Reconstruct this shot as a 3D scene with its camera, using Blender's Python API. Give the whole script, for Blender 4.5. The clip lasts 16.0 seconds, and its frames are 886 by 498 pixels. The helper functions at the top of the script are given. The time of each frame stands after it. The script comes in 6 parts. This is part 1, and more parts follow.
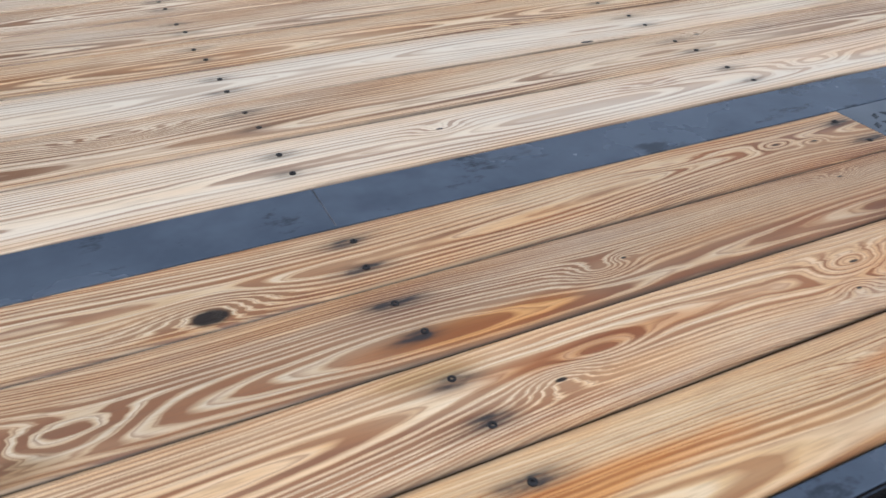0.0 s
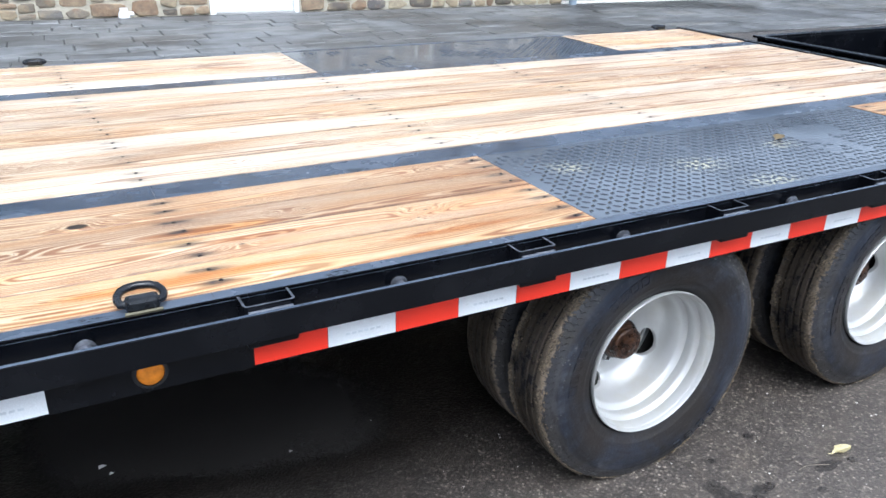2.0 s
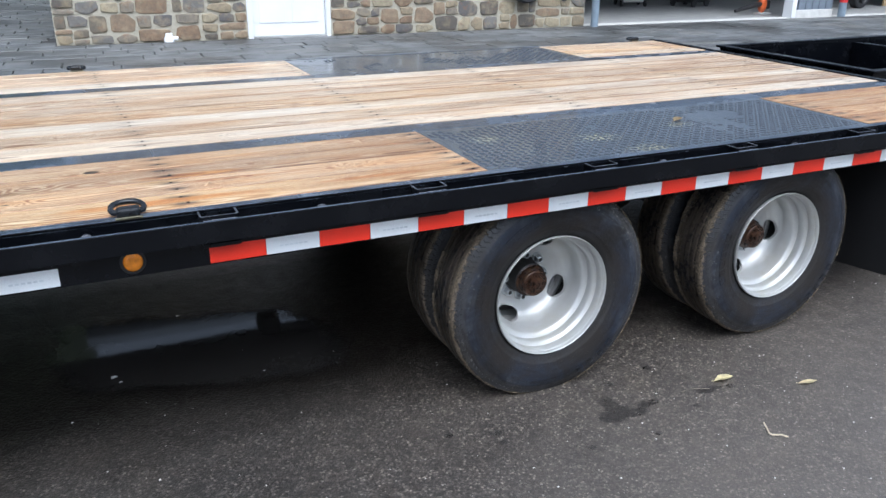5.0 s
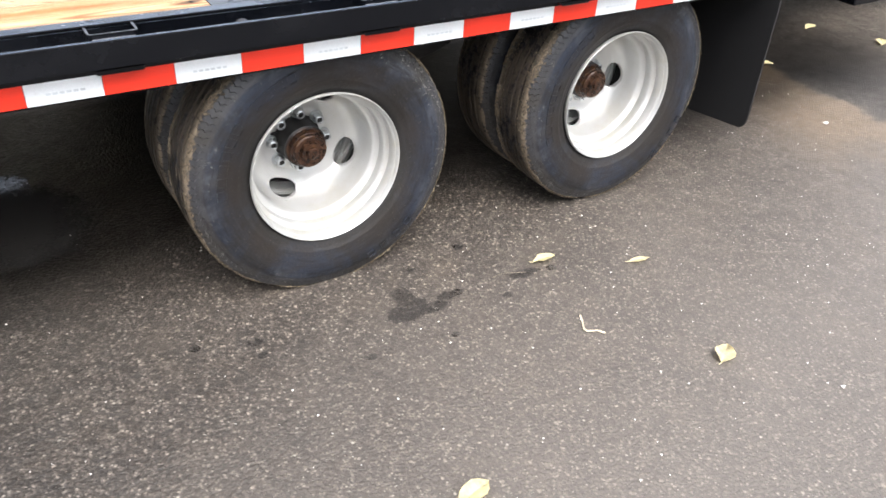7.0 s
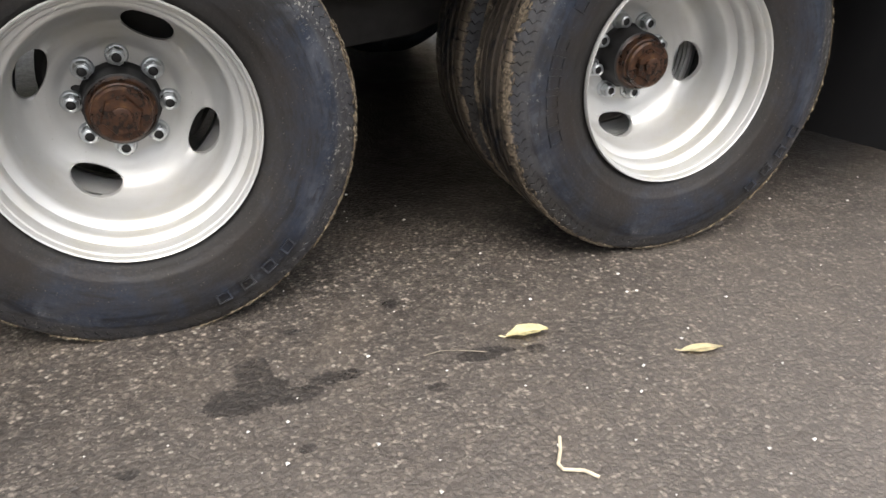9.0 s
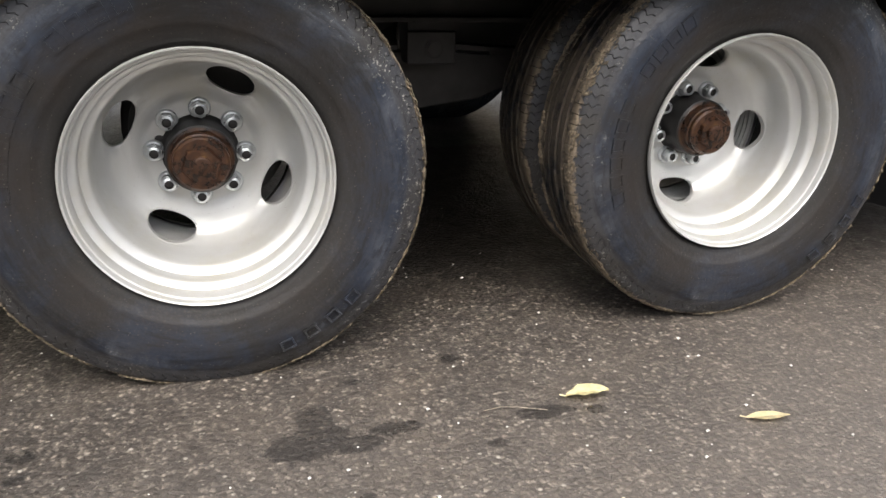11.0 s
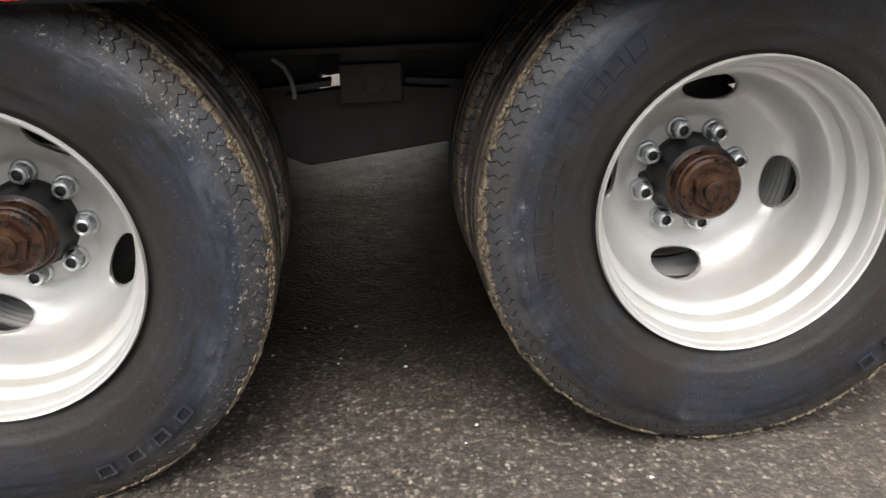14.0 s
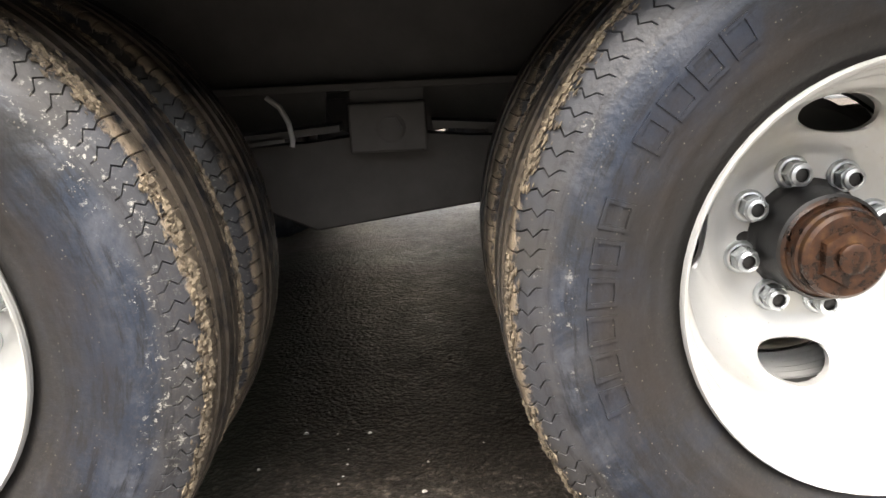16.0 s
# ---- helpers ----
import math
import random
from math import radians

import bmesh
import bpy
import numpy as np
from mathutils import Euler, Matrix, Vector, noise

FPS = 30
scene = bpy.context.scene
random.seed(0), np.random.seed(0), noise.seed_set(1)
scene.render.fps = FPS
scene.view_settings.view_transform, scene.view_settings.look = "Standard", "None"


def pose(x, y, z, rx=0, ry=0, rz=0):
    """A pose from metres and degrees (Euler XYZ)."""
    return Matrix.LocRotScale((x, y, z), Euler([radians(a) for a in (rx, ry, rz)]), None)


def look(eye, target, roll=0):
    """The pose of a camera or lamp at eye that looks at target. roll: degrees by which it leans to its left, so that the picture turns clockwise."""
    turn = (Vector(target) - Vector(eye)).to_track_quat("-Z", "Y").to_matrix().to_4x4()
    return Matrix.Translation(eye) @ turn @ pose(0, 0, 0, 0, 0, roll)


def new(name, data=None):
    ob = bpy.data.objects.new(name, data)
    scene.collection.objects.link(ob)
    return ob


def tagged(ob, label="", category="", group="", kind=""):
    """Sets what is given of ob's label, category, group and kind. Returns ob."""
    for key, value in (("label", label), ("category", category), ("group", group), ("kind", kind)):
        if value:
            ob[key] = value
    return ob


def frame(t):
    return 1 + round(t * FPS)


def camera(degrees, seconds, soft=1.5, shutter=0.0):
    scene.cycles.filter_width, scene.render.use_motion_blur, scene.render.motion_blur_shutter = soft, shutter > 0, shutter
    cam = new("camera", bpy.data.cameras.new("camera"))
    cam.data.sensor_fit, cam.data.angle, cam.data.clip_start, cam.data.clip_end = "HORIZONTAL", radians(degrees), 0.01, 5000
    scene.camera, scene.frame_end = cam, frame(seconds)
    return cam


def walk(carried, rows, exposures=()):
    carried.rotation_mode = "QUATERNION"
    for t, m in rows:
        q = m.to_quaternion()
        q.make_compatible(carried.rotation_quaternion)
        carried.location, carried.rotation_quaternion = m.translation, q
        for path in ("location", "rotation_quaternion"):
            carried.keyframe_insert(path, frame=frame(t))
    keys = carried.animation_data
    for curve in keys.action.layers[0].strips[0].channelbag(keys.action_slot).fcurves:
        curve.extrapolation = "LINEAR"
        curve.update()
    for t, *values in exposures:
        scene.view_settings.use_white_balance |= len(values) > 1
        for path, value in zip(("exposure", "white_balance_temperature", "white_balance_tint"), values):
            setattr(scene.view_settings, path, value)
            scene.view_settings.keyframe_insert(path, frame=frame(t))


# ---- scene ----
cam = camera(58.8, 16.0, soft=1.5, shutter=0.15)
PATH = [
    (0, (-1.476, -0.214, 1.445), (-0.741, 1.256, 0.305), 1.4),
    (0.5, (-1.483, -0.507, 1.478), (-0.75, 1.053, 0.463), 0.5),
    (1, (-1.551, -0.781, 1.501), (-0.754, 0.785, 0.545), 1.1),
    (1.5, (-1.53, -1.073, 1.537), (-0.706, 0.525, 0.662), 0.4),
    (2, (-1.471, -1.332, 1.552), (-0.584, 0.274, 0.755), 1.6),
    (2.5, (-1.529, -1.548, 1.537), (-0.595, 0.059, 0.797), 0.9),
    (3, (-1.542, -1.742, 1.547), (-0.657, -0.113, 0.797), 1.5),
    (5.5, (-1.356, -2.035, 1.538), (-0.565, -0.353, 0.8), 0.5),
    (6, (-1.274, -1.948, 1.507), (-0.402, -0.355, 0.669), 0.7),
    (6.5, (-1.107, -1.756, 1.48), (-0.116, -0.33, 0.488), 3.1),
    (7, (-0.787, -1.698, 1.438), (0.134, -0.329, 0.308), 3.8),
    (7.5, (-0.472, -1.609, 1.434), (0.341, -0.276, 0.184), 4.5),
    (8, (-0.246, -1.448, 1.379), (0.6, -0.124, 0.141), 4.4),
    (8.5, (-0.008, -1.282, 1.134), (0.663, 0.171, -0.067), 2.2),
    (9, (0.049, -1.246, 0.788), (0.694, 0.423, -0.106), 1.3),
    (11.5, (-0.007, -1.257, 0.771), (0.554, 0.517, 0.037), 1.9),
    (12, (-0.009, -1.255, 0.772), (0.551, 0.520, 0.042), 1.9),
    (12.5, (0.070, -1.251, 0.817), (0.562, 0.505, -0.003), -0.1),
    (13, (0.368, -1.118, 0.743), (0.799, 0.690, 0.002), 1.2),
    (13.5, (0.505, -1.032, 0.740), (0.749, 0.818, 0.020), -0.9),
    (14, (0.520, -0.962, 0.753), (0.713, 0.902, 0.052), -1.7),
    (14.5, (0.577, -0.690, 0.640), (0.680, 1.193, -0.023), -1.7),
    (15, (0.611, -0.604, 0.593), (0.609, 1.337, 0.110), -0.9),
    (15.5, (0.616, -0.598, 0.615), (0.668, 1.341, 0.125), -2.7),
    (16, (0.613, -0.646, 0.635), (0.636, 1.293, 0.144), -2.8),
]
EXPOSURES = [(0.0, 0.2, 5800, 9), (0.5, 0.27, 5300, 9), (1.0, 0.68, 5250, 5), (1.5, 0.94, 5550, 7), (2.0, 1.18, 5650, 8), (2.5, 0.78, 5700, 8), (3.0, 0.75, 5720, 8), (5.5, 0.78, 5600, 7), (6.0, 0.8, 5600, 6), (6.5, 1.35, 6250, 9), (7.0, 1.68, 6500, 10), (7.5, 1.78, 6500, 10), (8.0, 1.42, 6650, 10), (8.5, 1.15, 6650, 10), (9.0, 1.24, 6700, 10), (11.5, 1.3, 6750, 10), (12.5, 1.3, 6750, 10), (13.5, 1.3, 6750, 10), (14.5, 1.3, 6750, 10), (15.0, 2.2, 6950, 10), (15.5, 2.33, 7000, 10), (16.0, 2.34, 7000, 10)]
walk(cam, [(t, look(eye, target, roll)) for t, eye, target, roll in PATH], EXPOSURES)

# ---- world and light: an overcast sky with a broad, weak sun ----
world = bpy.data.worlds.new("overcast_sky")
scene.world = world
world.use_nodes = True
wn = world.node_tree.nodes
sky = wn.new("ShaderNodeTexSky")
sky.sky_type = "NISHITA"
sky.sun_disc = False
sky.sun_elevation, sky.sun_rotation = radians(59), radians(191)
sky.air_density, sky.dust_density, sky.ozone_density = 1.0, 4.0, 1.0
wn["Background"].inputs["Strength"].default_value = 0.15
cloud = wn.new("ShaderNodeHueSaturation")  # cloud takes most of the blue out of the sky
cloud.inputs["Saturation"].default_value = 0.45
world.node_tree.links.new(sky.outputs[0], cloud.inputs["Color"])
world.node_tree.links.new(cloud.outputs[0], wn["Background"].inputs["Color"])
sun = new("sun", bpy.data.lights.new("sun", "SUN"))
sun.data.energy, sun.data.angle, sun.data.color = 1.2, radians(45), (1.0, 0.98, 0.95)
sun.matrix_world = look((-1.0, -5.0, 8.5), (0, 0, 0))


# ---- material helpers ----
class Mat:
    """A small node builder."""

    def __init__(self, name, rough=0.6, metal=0.0, base=(0.5, 0.5, 0.5), ior=1.5):
        self.m = bpy.data.materials.new(name)
        self.m.use_nodes = True
        self.t = self.m.node_tree
        self.b = self.t.nodes["Principled BSDF"]
        self.b.inputs["Roughness"].default_value = rough
        self.b.inputs["Metallic"].default_value = metal
        self.b.inputs["Base Color"].default_value = (*base, 1)
        self.b.inputs["IOR"].default_value = ior

    def node(self, kind):
        return self.t.nodes.new("ShaderNode" + kind)

    def put(self, socket, value):
        if isinstance(value, bpy.types.NodeSocket):
            self.t.links.new(value, socket)
        elif isinstance(value, (tuple, list)) and socket.type == "RGBA":
            socket.default_value = (*value, 1)[:4]
        else:
            socket.default_value = value

    def math(self, op, a, b=0.0, c=0.0, clamp=False):
        n = self.node("Math")
        n.operation, n.use_clamp = op, clamp
        for i, v in enumerate((a, b, c)):
            self.put(n.inputs[i], v)
        return n.outputs[0]

    def pos(self):
        return self.node("NewGeometry").outputs["Position"]

    def local(self):
        return self.node("TexCoord").outputs["Object"]

    def rnd(self):
        return self.node("ObjectInfo").outputs["Random"]

    def xyz(self, v):
        n = self.node("SeparateXYZ")
        self.put(n.inputs[0], v)
        return n.outputs

    def vec(self, x, y, z):
        n = self.node("CombineXYZ")
        for i, v in enumerate((x, y, z)):
            self.put(n.inputs[i], v)
        return n.outputs[0]

    def noise(self, v, scale, detail=3.0, rough=0.55, out=0, distort=0.0):
        n = self.node("TexNoise")
        self.put(n.inputs["Vector"], v)
        self.put(n.inputs["Scale"], scale)
        self.put(n.inputs["Detail"], detail)
        self.put(n.inputs["Roughness"], rough)
        self.put(n.inputs["Distortion"], distort)
        return n.outputs[out]

    def voronoi(self, v, scale, feature="F1", out="Distance"):
        n = self.node("TexVoronoi")
        n.feature = feature
        self.put(n.inputs["Vector"], v)
        self.put(n.inputs["Scale"], scale)
        return n.outputs[out]

    def ramp(self, f, *stops, mode="LINEAR"):
        n = self.node("ValToRGB")
        n.color_ramp.interpolation = mode
        el = n.color_ramp.elements
        while len(el) < len(stops):
            el.new(0.5)
        for e, (p, c) in zip(el, stops):
            e.position = p
            e.color = (c, c, c, 1) if isinstance(c, (int, float)) else (*c, 1)
        self.put(n.inputs[0], f)
        return n.outputs[0]

    def mix(self, f, a, b, mode="MIX"):
        n = self.node("Mix")
        n.data_type, n.blend_type = "RGBA", mode
        self.put(n.inputs[0], f)
        self.put(n.inputs[6], a)
        self.put(n.inputs[7], b)
        return n.outputs[2]

    def bump(self, height, strength=0.3, dist=0.002):
        n = self.node("Bump")
        self.put(n.inputs["Strength"], strength)
        self.put(n.inputs["Distance"], dist)
        self.put(n.inputs["Height"], height)
        if self.b.inputs["Normal"].links:
            self.t.links.new(self.b.inputs["Normal"].links[0].from_socket, n.inputs["Normal"])
        self.put(self.b.inputs["Normal"], n.outputs[0])

    def blob(self, x, y, cx, cy, sx, sy):
        """A round bump of height 1 at (cx, cy), falling off over sx, sy."""
        dx = self.math("MULTIPLY", self.math("SUBTRACT", x, cx), 1 / sx)
        dy = self.math("MULTIPLY", self.math("SUBTRACT", y, cy), 1 / sy)
        d = self.math("ADD", self.math("MULTIPLY", dx, dx), self.math("MULTIPLY", dy, dy))
        return self.math("EXPONENT", self.math("MULTIPLY", d, -1.0))

    def set(self, **kw):
        for k, v in kw.items():
            self.put(self.b.inputs[k.replace("_", " ")], v)
        return self


def make_wood(name, knots, pale, brown, rows, blots=(), ring=0.0066):
    """Flat-sawn softwood: the growth rings are the distance to a wandering pith, pushed apart round the knots."""
    m = Mat(name, rough=0.55)
    g = m.xyz(m.pos())
    x = m.math("MULTIPLY_ADD", g[0], 1 / 0.9695, 0.0241)  # along the boards, as they were laid
    y = m.math("MULTIPLY", g[1], 1 / (1.045 if name == "deck_wood_pale" else 1.0))
    ly = m.xyz(m.local())[1]
    r = m.rnd()
    seed = m.math("MULTIPLY", r, 61.0)
    # the pith runs a little below the face and wanders slowly along the board
    depth = m.math("MULTIPLY_ADD", m.noise(m.vec(m.math("ADD", x, seed), 3.0, m.math("MULTIPLY", ly, 2.0)), 1.3, 1.0, 0.4), 0.075, -0.006)
    pith = m.math("MULTIPLY_ADD", m.noise(m.vec(m.math("ADD", x, seed), 9.0, r), 0.9, 1.0), 0.11, -0.055)
    off = m.math("MULTIPLY_ADD", m.math("FRACT", m.math("MULTIPLY", r, 5.3)), 0.07, -0.035)
    dy = m.math("SUBTRACT", ly, m.math("ADD", pith, off))
    dist = m.math("SQRT", m.math("ADD", m.math("MULTIPLY", dy, dy), m.math("MULTIPLY", depth, depth)))
    fine = m.noise(m.vec(m.math("MULTIPLY", x, 5.0), m.math("MULTIPLY", y, 40.0), r), 1.0, 3.0)
    dist = m.math("MULTIPLY_ADD", fine, 0.0022, dist)
    flame = m.noise(m.vec(m.math("MULTIPLY", x, 4.0), m.math("MULTIPLY", y, 16.0), m.math("MULTIPLY", r, 13.0)), 1.0, 3.0, 0.55)
    dist = m.math("MULTIPLY_ADD", flame, 0.007, dist)
    uneven = m.noise(m.vec(m.math("MULTIPLY_ADD", dist, 110.0, m.math("MULTIPLY", r, 50.0)), m.math("MULTIPLY", x, 0.25), 0.0), 1.0, 2.0)
    dist = m.math("MULTIPLY_ADD", uneven, 0.011, dist)
    # scattered knots
    kv = m.vec(m.math("MULTIPLY_ADD", r, 19.0, m.math("MULTIPLY", x, 1.5)), m.math("MULTIPLY_ADD", r, 7.0, m.math("MULTIPLY", y, 5.0)), 0.0)
    cell = m.voronoi(kv, 1.0)
    pick = m.ramp(m.xyz(m.voronoi(kv, 1.0, out="Color"))[0], (0.58 if name == "deck_wood_pale" else 0.72, 0), (0.76, 1))
    kb = m.math("EXPONENT", m.math("MULTIPLY", m.math("MULTIPLY", cell, cell), -60.0))
    kb = m.math("MULTIPLY", kb, pick)
    dist = m.math("MULTIPLY_ADD", kb, 0.03, dist)
    heart = m.math("GREATER_THAN", kb, 0.86)
    for kx, ky, sx, sy, amp, dark in knots:
        b = m.blob(x, y, kx, ky, sx, sy)
        dist = m.math("MULTIPLY_ADD", b, amp * 0.75, dist)
        if dark:
            core = m.ramp(m.math("MULTIPLY_ADD", m.noise(m.pos(), 60.0, 2.0), 0.25, m.blob(x, y, kx, ky, sx * dark, sy * dark)), (0.55, 0), (0.85, 1))
            heart = m.math("MAXIMUM", heart, core)
    # flat-sawn: broad flames over the heart, close lines towards the edges
    dist = m.math("MULTIPLY_ADD", m.math("MULTIPLY", dist, dist), 6.5, m.math("MULTIPLY", dist, 0.42))
    f = m.math("FRACT", m.math("MULTIPLY", dist, 1 / ring))
    broad = m.noise(m.vec(m.math("MULTIPLY", x, 1.3), m.math("MULTIPLY", y, 8.0), m.math("MULTIPLY", r, 9.0)), 1.0, 2.0)
    late = m.math("MULTIPLY_ADD", broad, -1.3, 1.1)  # where the dark late wood of each ring sets in
    rise = m.math("MULTIPLY", m.math("SUBTRACT", f, late), 7.0, clamp=True)
    fall = m.math("MULTIPLY", m.math("SUBTRACT", 1.0, f), 10.0, clamp=True)
    band = m.math("MULTIPLY", m.math("MULTIPLY", rise, fall), m.ramp(m.noise(m.vec(m.math("MULTIPLY", x, 2.2), m.math("MULTIPLY", y, 14.0), 2.0), 1.0, 2.0), (0.3, 0.55), (0.58, 1.0)))
    fade = m.ramp(m.noise(m.vec(m.math("MULTIPLY_ADD", r, 17.0, m.math("MULTIPLY", x, 0.9)), m.math("MULTIPLY", y, 9.0), 2.0), 1.0, 3.0), (0.28, 0.74), (0.5, 1.0))
    hair = m.math("MULTIPLY", m.ramp(m.math("FRACT", m.math("MULTIPLY", dist, 2.7 / ring)), (0.6, 0.0), (0.9, 0.62), (1.0, 0.0)), 1.0)
    band = m.math("MULTIPLY", m.math("MAXIMUM", band, hair), fade)
    brown_v = m.mix(m.ramp(m.noise(m.vec(x, m.math("MULTIPLY", y, 3.0), r), 3.0, 2.0), (0.35, 0), (0.7, 1)), brown, tuple(c * k for c, k in zip(brown, (1.5, 1.5, 1.15))))
    cream = m.ramp(m.noise(m.vec(m.math("MULTIPLY", x, 2.0), m.math("MULTIPLY", y, 11.0), m.math("MULTIPLY", r, 3.0)), 1.0, 3.0), (0.42, 0.0), (0.68, 1.0))
    col = m.mix(cream, pale, tuple(c * k for c, k in zip(pale, (1.14, 1.25, 1.42))))
    halo = m.math("MULTIPLY", m.math("MULTIPLY", m.math("SUBTRACT", f, m.math("SUBTRACT", late, 0.4)), 4.0, clamp=True), m.math("MULTIPLY", m.math("SUBTRACT", late, f), 12.0, clamp=True))
    col = m.mix(m.math("MULTIPLY", halo, 0.5), col, (0.72, 0.62, 0.45))
    col = m.mix(band, col, brown_v)
    grain = m.noise(m.vec(m.math("MULTIPLY", x, 14.0), m.math("MULTIPLY", y, 420.0), 0.0), 1.0, 2.0)
    col = m.mix(m.ramp(grain, (0.34, 0.3), (0.52, 0.0)), col, (0.17, 0.1, 0.055))
    tone = m.node("HueSaturation")
    m.put(tone.inputs["Value"], m.math("MULTIPLY_ADD", r, 0.26, 0.86))
    m.put(tone.inputs["Saturation"], m.math("MULTIPLY_ADD", m.math("FRACT", m.math("MULTIPLY", r, 7.0)), 0.25, 0.87))
    m.put(tone.inputs["Color"], col)
    col = tone.outputs[0]
    if name == "deck_wood_pale":  # some boards have weathered to a pale grey
        wash = m.math("MULTIPLY", m.ramp(m.math("FRACT", m.math("MULTIPLY", r, 11.0)), (0.3, 0.0), (0.7, 0.8)), m.ramp(m.noise(m.vec(m.math("MULTIPLY", x, 0.8), m.math("MULTIPLY", y, 6.0), m.math("MULTIPLY", r, 5.0)), 1.0, 3.0), (0.35, 0.2), (0.6, 1.0)))
        col = m.mix(m.math("MULTIPLY", wash, m.math("MULTIPLY_ADD", band, -0.6, 1.0)), col, (0.64, 0.585, 0.49))
    # weathered grey streaks, and damp amber along the edges of the boards
    grey = m.ramp(m.noise(m.vec(m.math("MULTIPLY", x, 1.1), m.math("MULTIPLY", y, 7.0), 5.0), 1.0, 4.0, 0.65), (0.58, 0), (0.85, 0.5))
    col = m.mix(grey, col, (0.36, 0.33, 0.3))
    amber = m.ramp(m.noise(m.vec(m.math("MULTIPLY", x, 1.4), m.math("MULTIPLY", y, 9.0), 11.0), 1.0, 3.0), (0.5, 0), (0.72, 0.75))
    edge = m.ramp(m.math("MULTIPLY_ADD", m.noise(m.vec(m.math("MULTIPLY", x, 6.0), m.math("MULTIPLY", y, 20.0), 7.0), 1.0, 3.0), 0.05, m.math("ABSOLUTE", ly)), (0.072, 0.0), (0.102, 0.6))
    amber = m.math("MAXIMUM", amber, edge)
    col = m.mix(m.math("MULTIPLY", amber, 0.9 if name == "deck_wood_warm" else 0.65), col, m.mix(1.0, col, (1.0, 0.68, 0.36), "MULTIPLY"))
    for bx, by, sx, sy, tint, amount in blots:
        b = m.math("MULTIPLY_ADD", m.noise(m.vec(m.math("MULTIPLY", x, 12.0), m.math("MULTIPLY", y, 50.0), 1.0), 1.0, 3.0), 0.5, m.blob(x, y, bx, by, sx, sy))
        col = m.mix(m.ramp(b, (0.45, 0.0), (0.95, amount)), col, m.mix(1.0, col, tint, "MULTIPLY"))
    # boards still damp and darker towards the steel plates
    wetend = 0.0 if name == "deck_wood_pale" else m.ramp(m.math("ADD", m.math("MULTIPLY_ADD", m.noise(m.vec(m.math("MULTIPLY", x, 3.0), m.math("MULTIPLY", y, 10.0), 4.0), 1.0, 3.0), 0.6, x), 0.75), (0.0, 0.0), (0.55, 0.5))
    col = m.mix(wetend, col, m.mix(1.0, col, (0.72, 0.58, 0.46), "MULTIPLY"))
    # iron stain round the screws
    sy = m.math("SUBTRACT", m.math("ABSOLUTE", ly), 0.032)
    stain = None
    for row, lean in rows:
        sx = m.math("SUBTRACT", m.math("MULTIPLY_ADD", y, lean, x), row)
        smear = m.math("MULTIPLY_ADD", m.noise(m.vec(m.math("MULTIPLY", x, 9.0), m.math("MULTIPLY", y, 30.0), 6.0), 1.0, 2.0), 0.06, -0.035)
        s = m.blob(m.math("SUBTRACT", sx, smear), sy, 0.0, 0.0, 0.036, 0.011)
        s = m.math("MAXIMUM", m.math("MULTIPLY", s, 0.75), m.blob(sx, sy, 0.0, 0.0, 0.016, 0.009))
        stain = s if stain is None else m.math("MAXIMUM", stain, s)
    patchy = m.ramp(m.noise(m.vec(m.math("MULTIPLY", x, 22.0), m.math("MULTIPLY", y, 90.0), 0.0), 1.0, 3.0), (0.3, 0.35), (0.6, 1.0))
    col = m.mix(m.math("MULTIPLY", m.math("MULTIPLY", m.math("MULTIPLY", stain, 1.7, clamp=True), patchy), 0.6 if name == "deck_wood_pale" else 0.96), col, (0.02, 0.019, 0.02))
    col = m.mix(m.math("MULTIPLY", heart, 0.97), col, (0.008, 0.005, 0.003))
    # grime along the edges of the boards, in patches
    half = 0.082 if name == "deck_wood_pale" else 0.0712
    rim = m.ramp(m.math("MULTIPLY", m.math("SUBTRACT", half, m.math("ABSOLUTE", ly)), 100.0), (0.1, 1.0), (0.75, 0.0))
    patchy = m.ramp(m.noise(m.vec(m.math("MULTIPLY", x, 1.7), m.math("MULTIPLY", r, 31.0), m.math("MULTIPLY", m.math("SIGN", ly), 3.0)), 1.0, 4.0, 0.65), (0.4, 0.1), (0.6, 1.0))
    col = m.mix(m.math("MULTIPLY", m.math("MULTIPLY", rim, patchy), 0.8), col, (0.07, 0.045, 0.026))
    # board sides darkened down the joints: dirt, and shade put into the colour
    lz = m.xyz(m.local())[2]
    col = m.mix(m.ramp(m.math("MULTIPLY", lz, -100.0), (0.12, 0.0), (0.38, 1.0)), col, (0.04, 0.024, 0.012))
    m.set(Base_Color=col, Roughness=m.ramp(fine, (0.3, 0.34), (0.7, 0.52)))
    m.bump(m.math("ADD", m.math("MULTIPLY", band, -0.5), m.math("MULTIPLY", grain, 0.6)), 0.35, 0.0015)
    return m.m


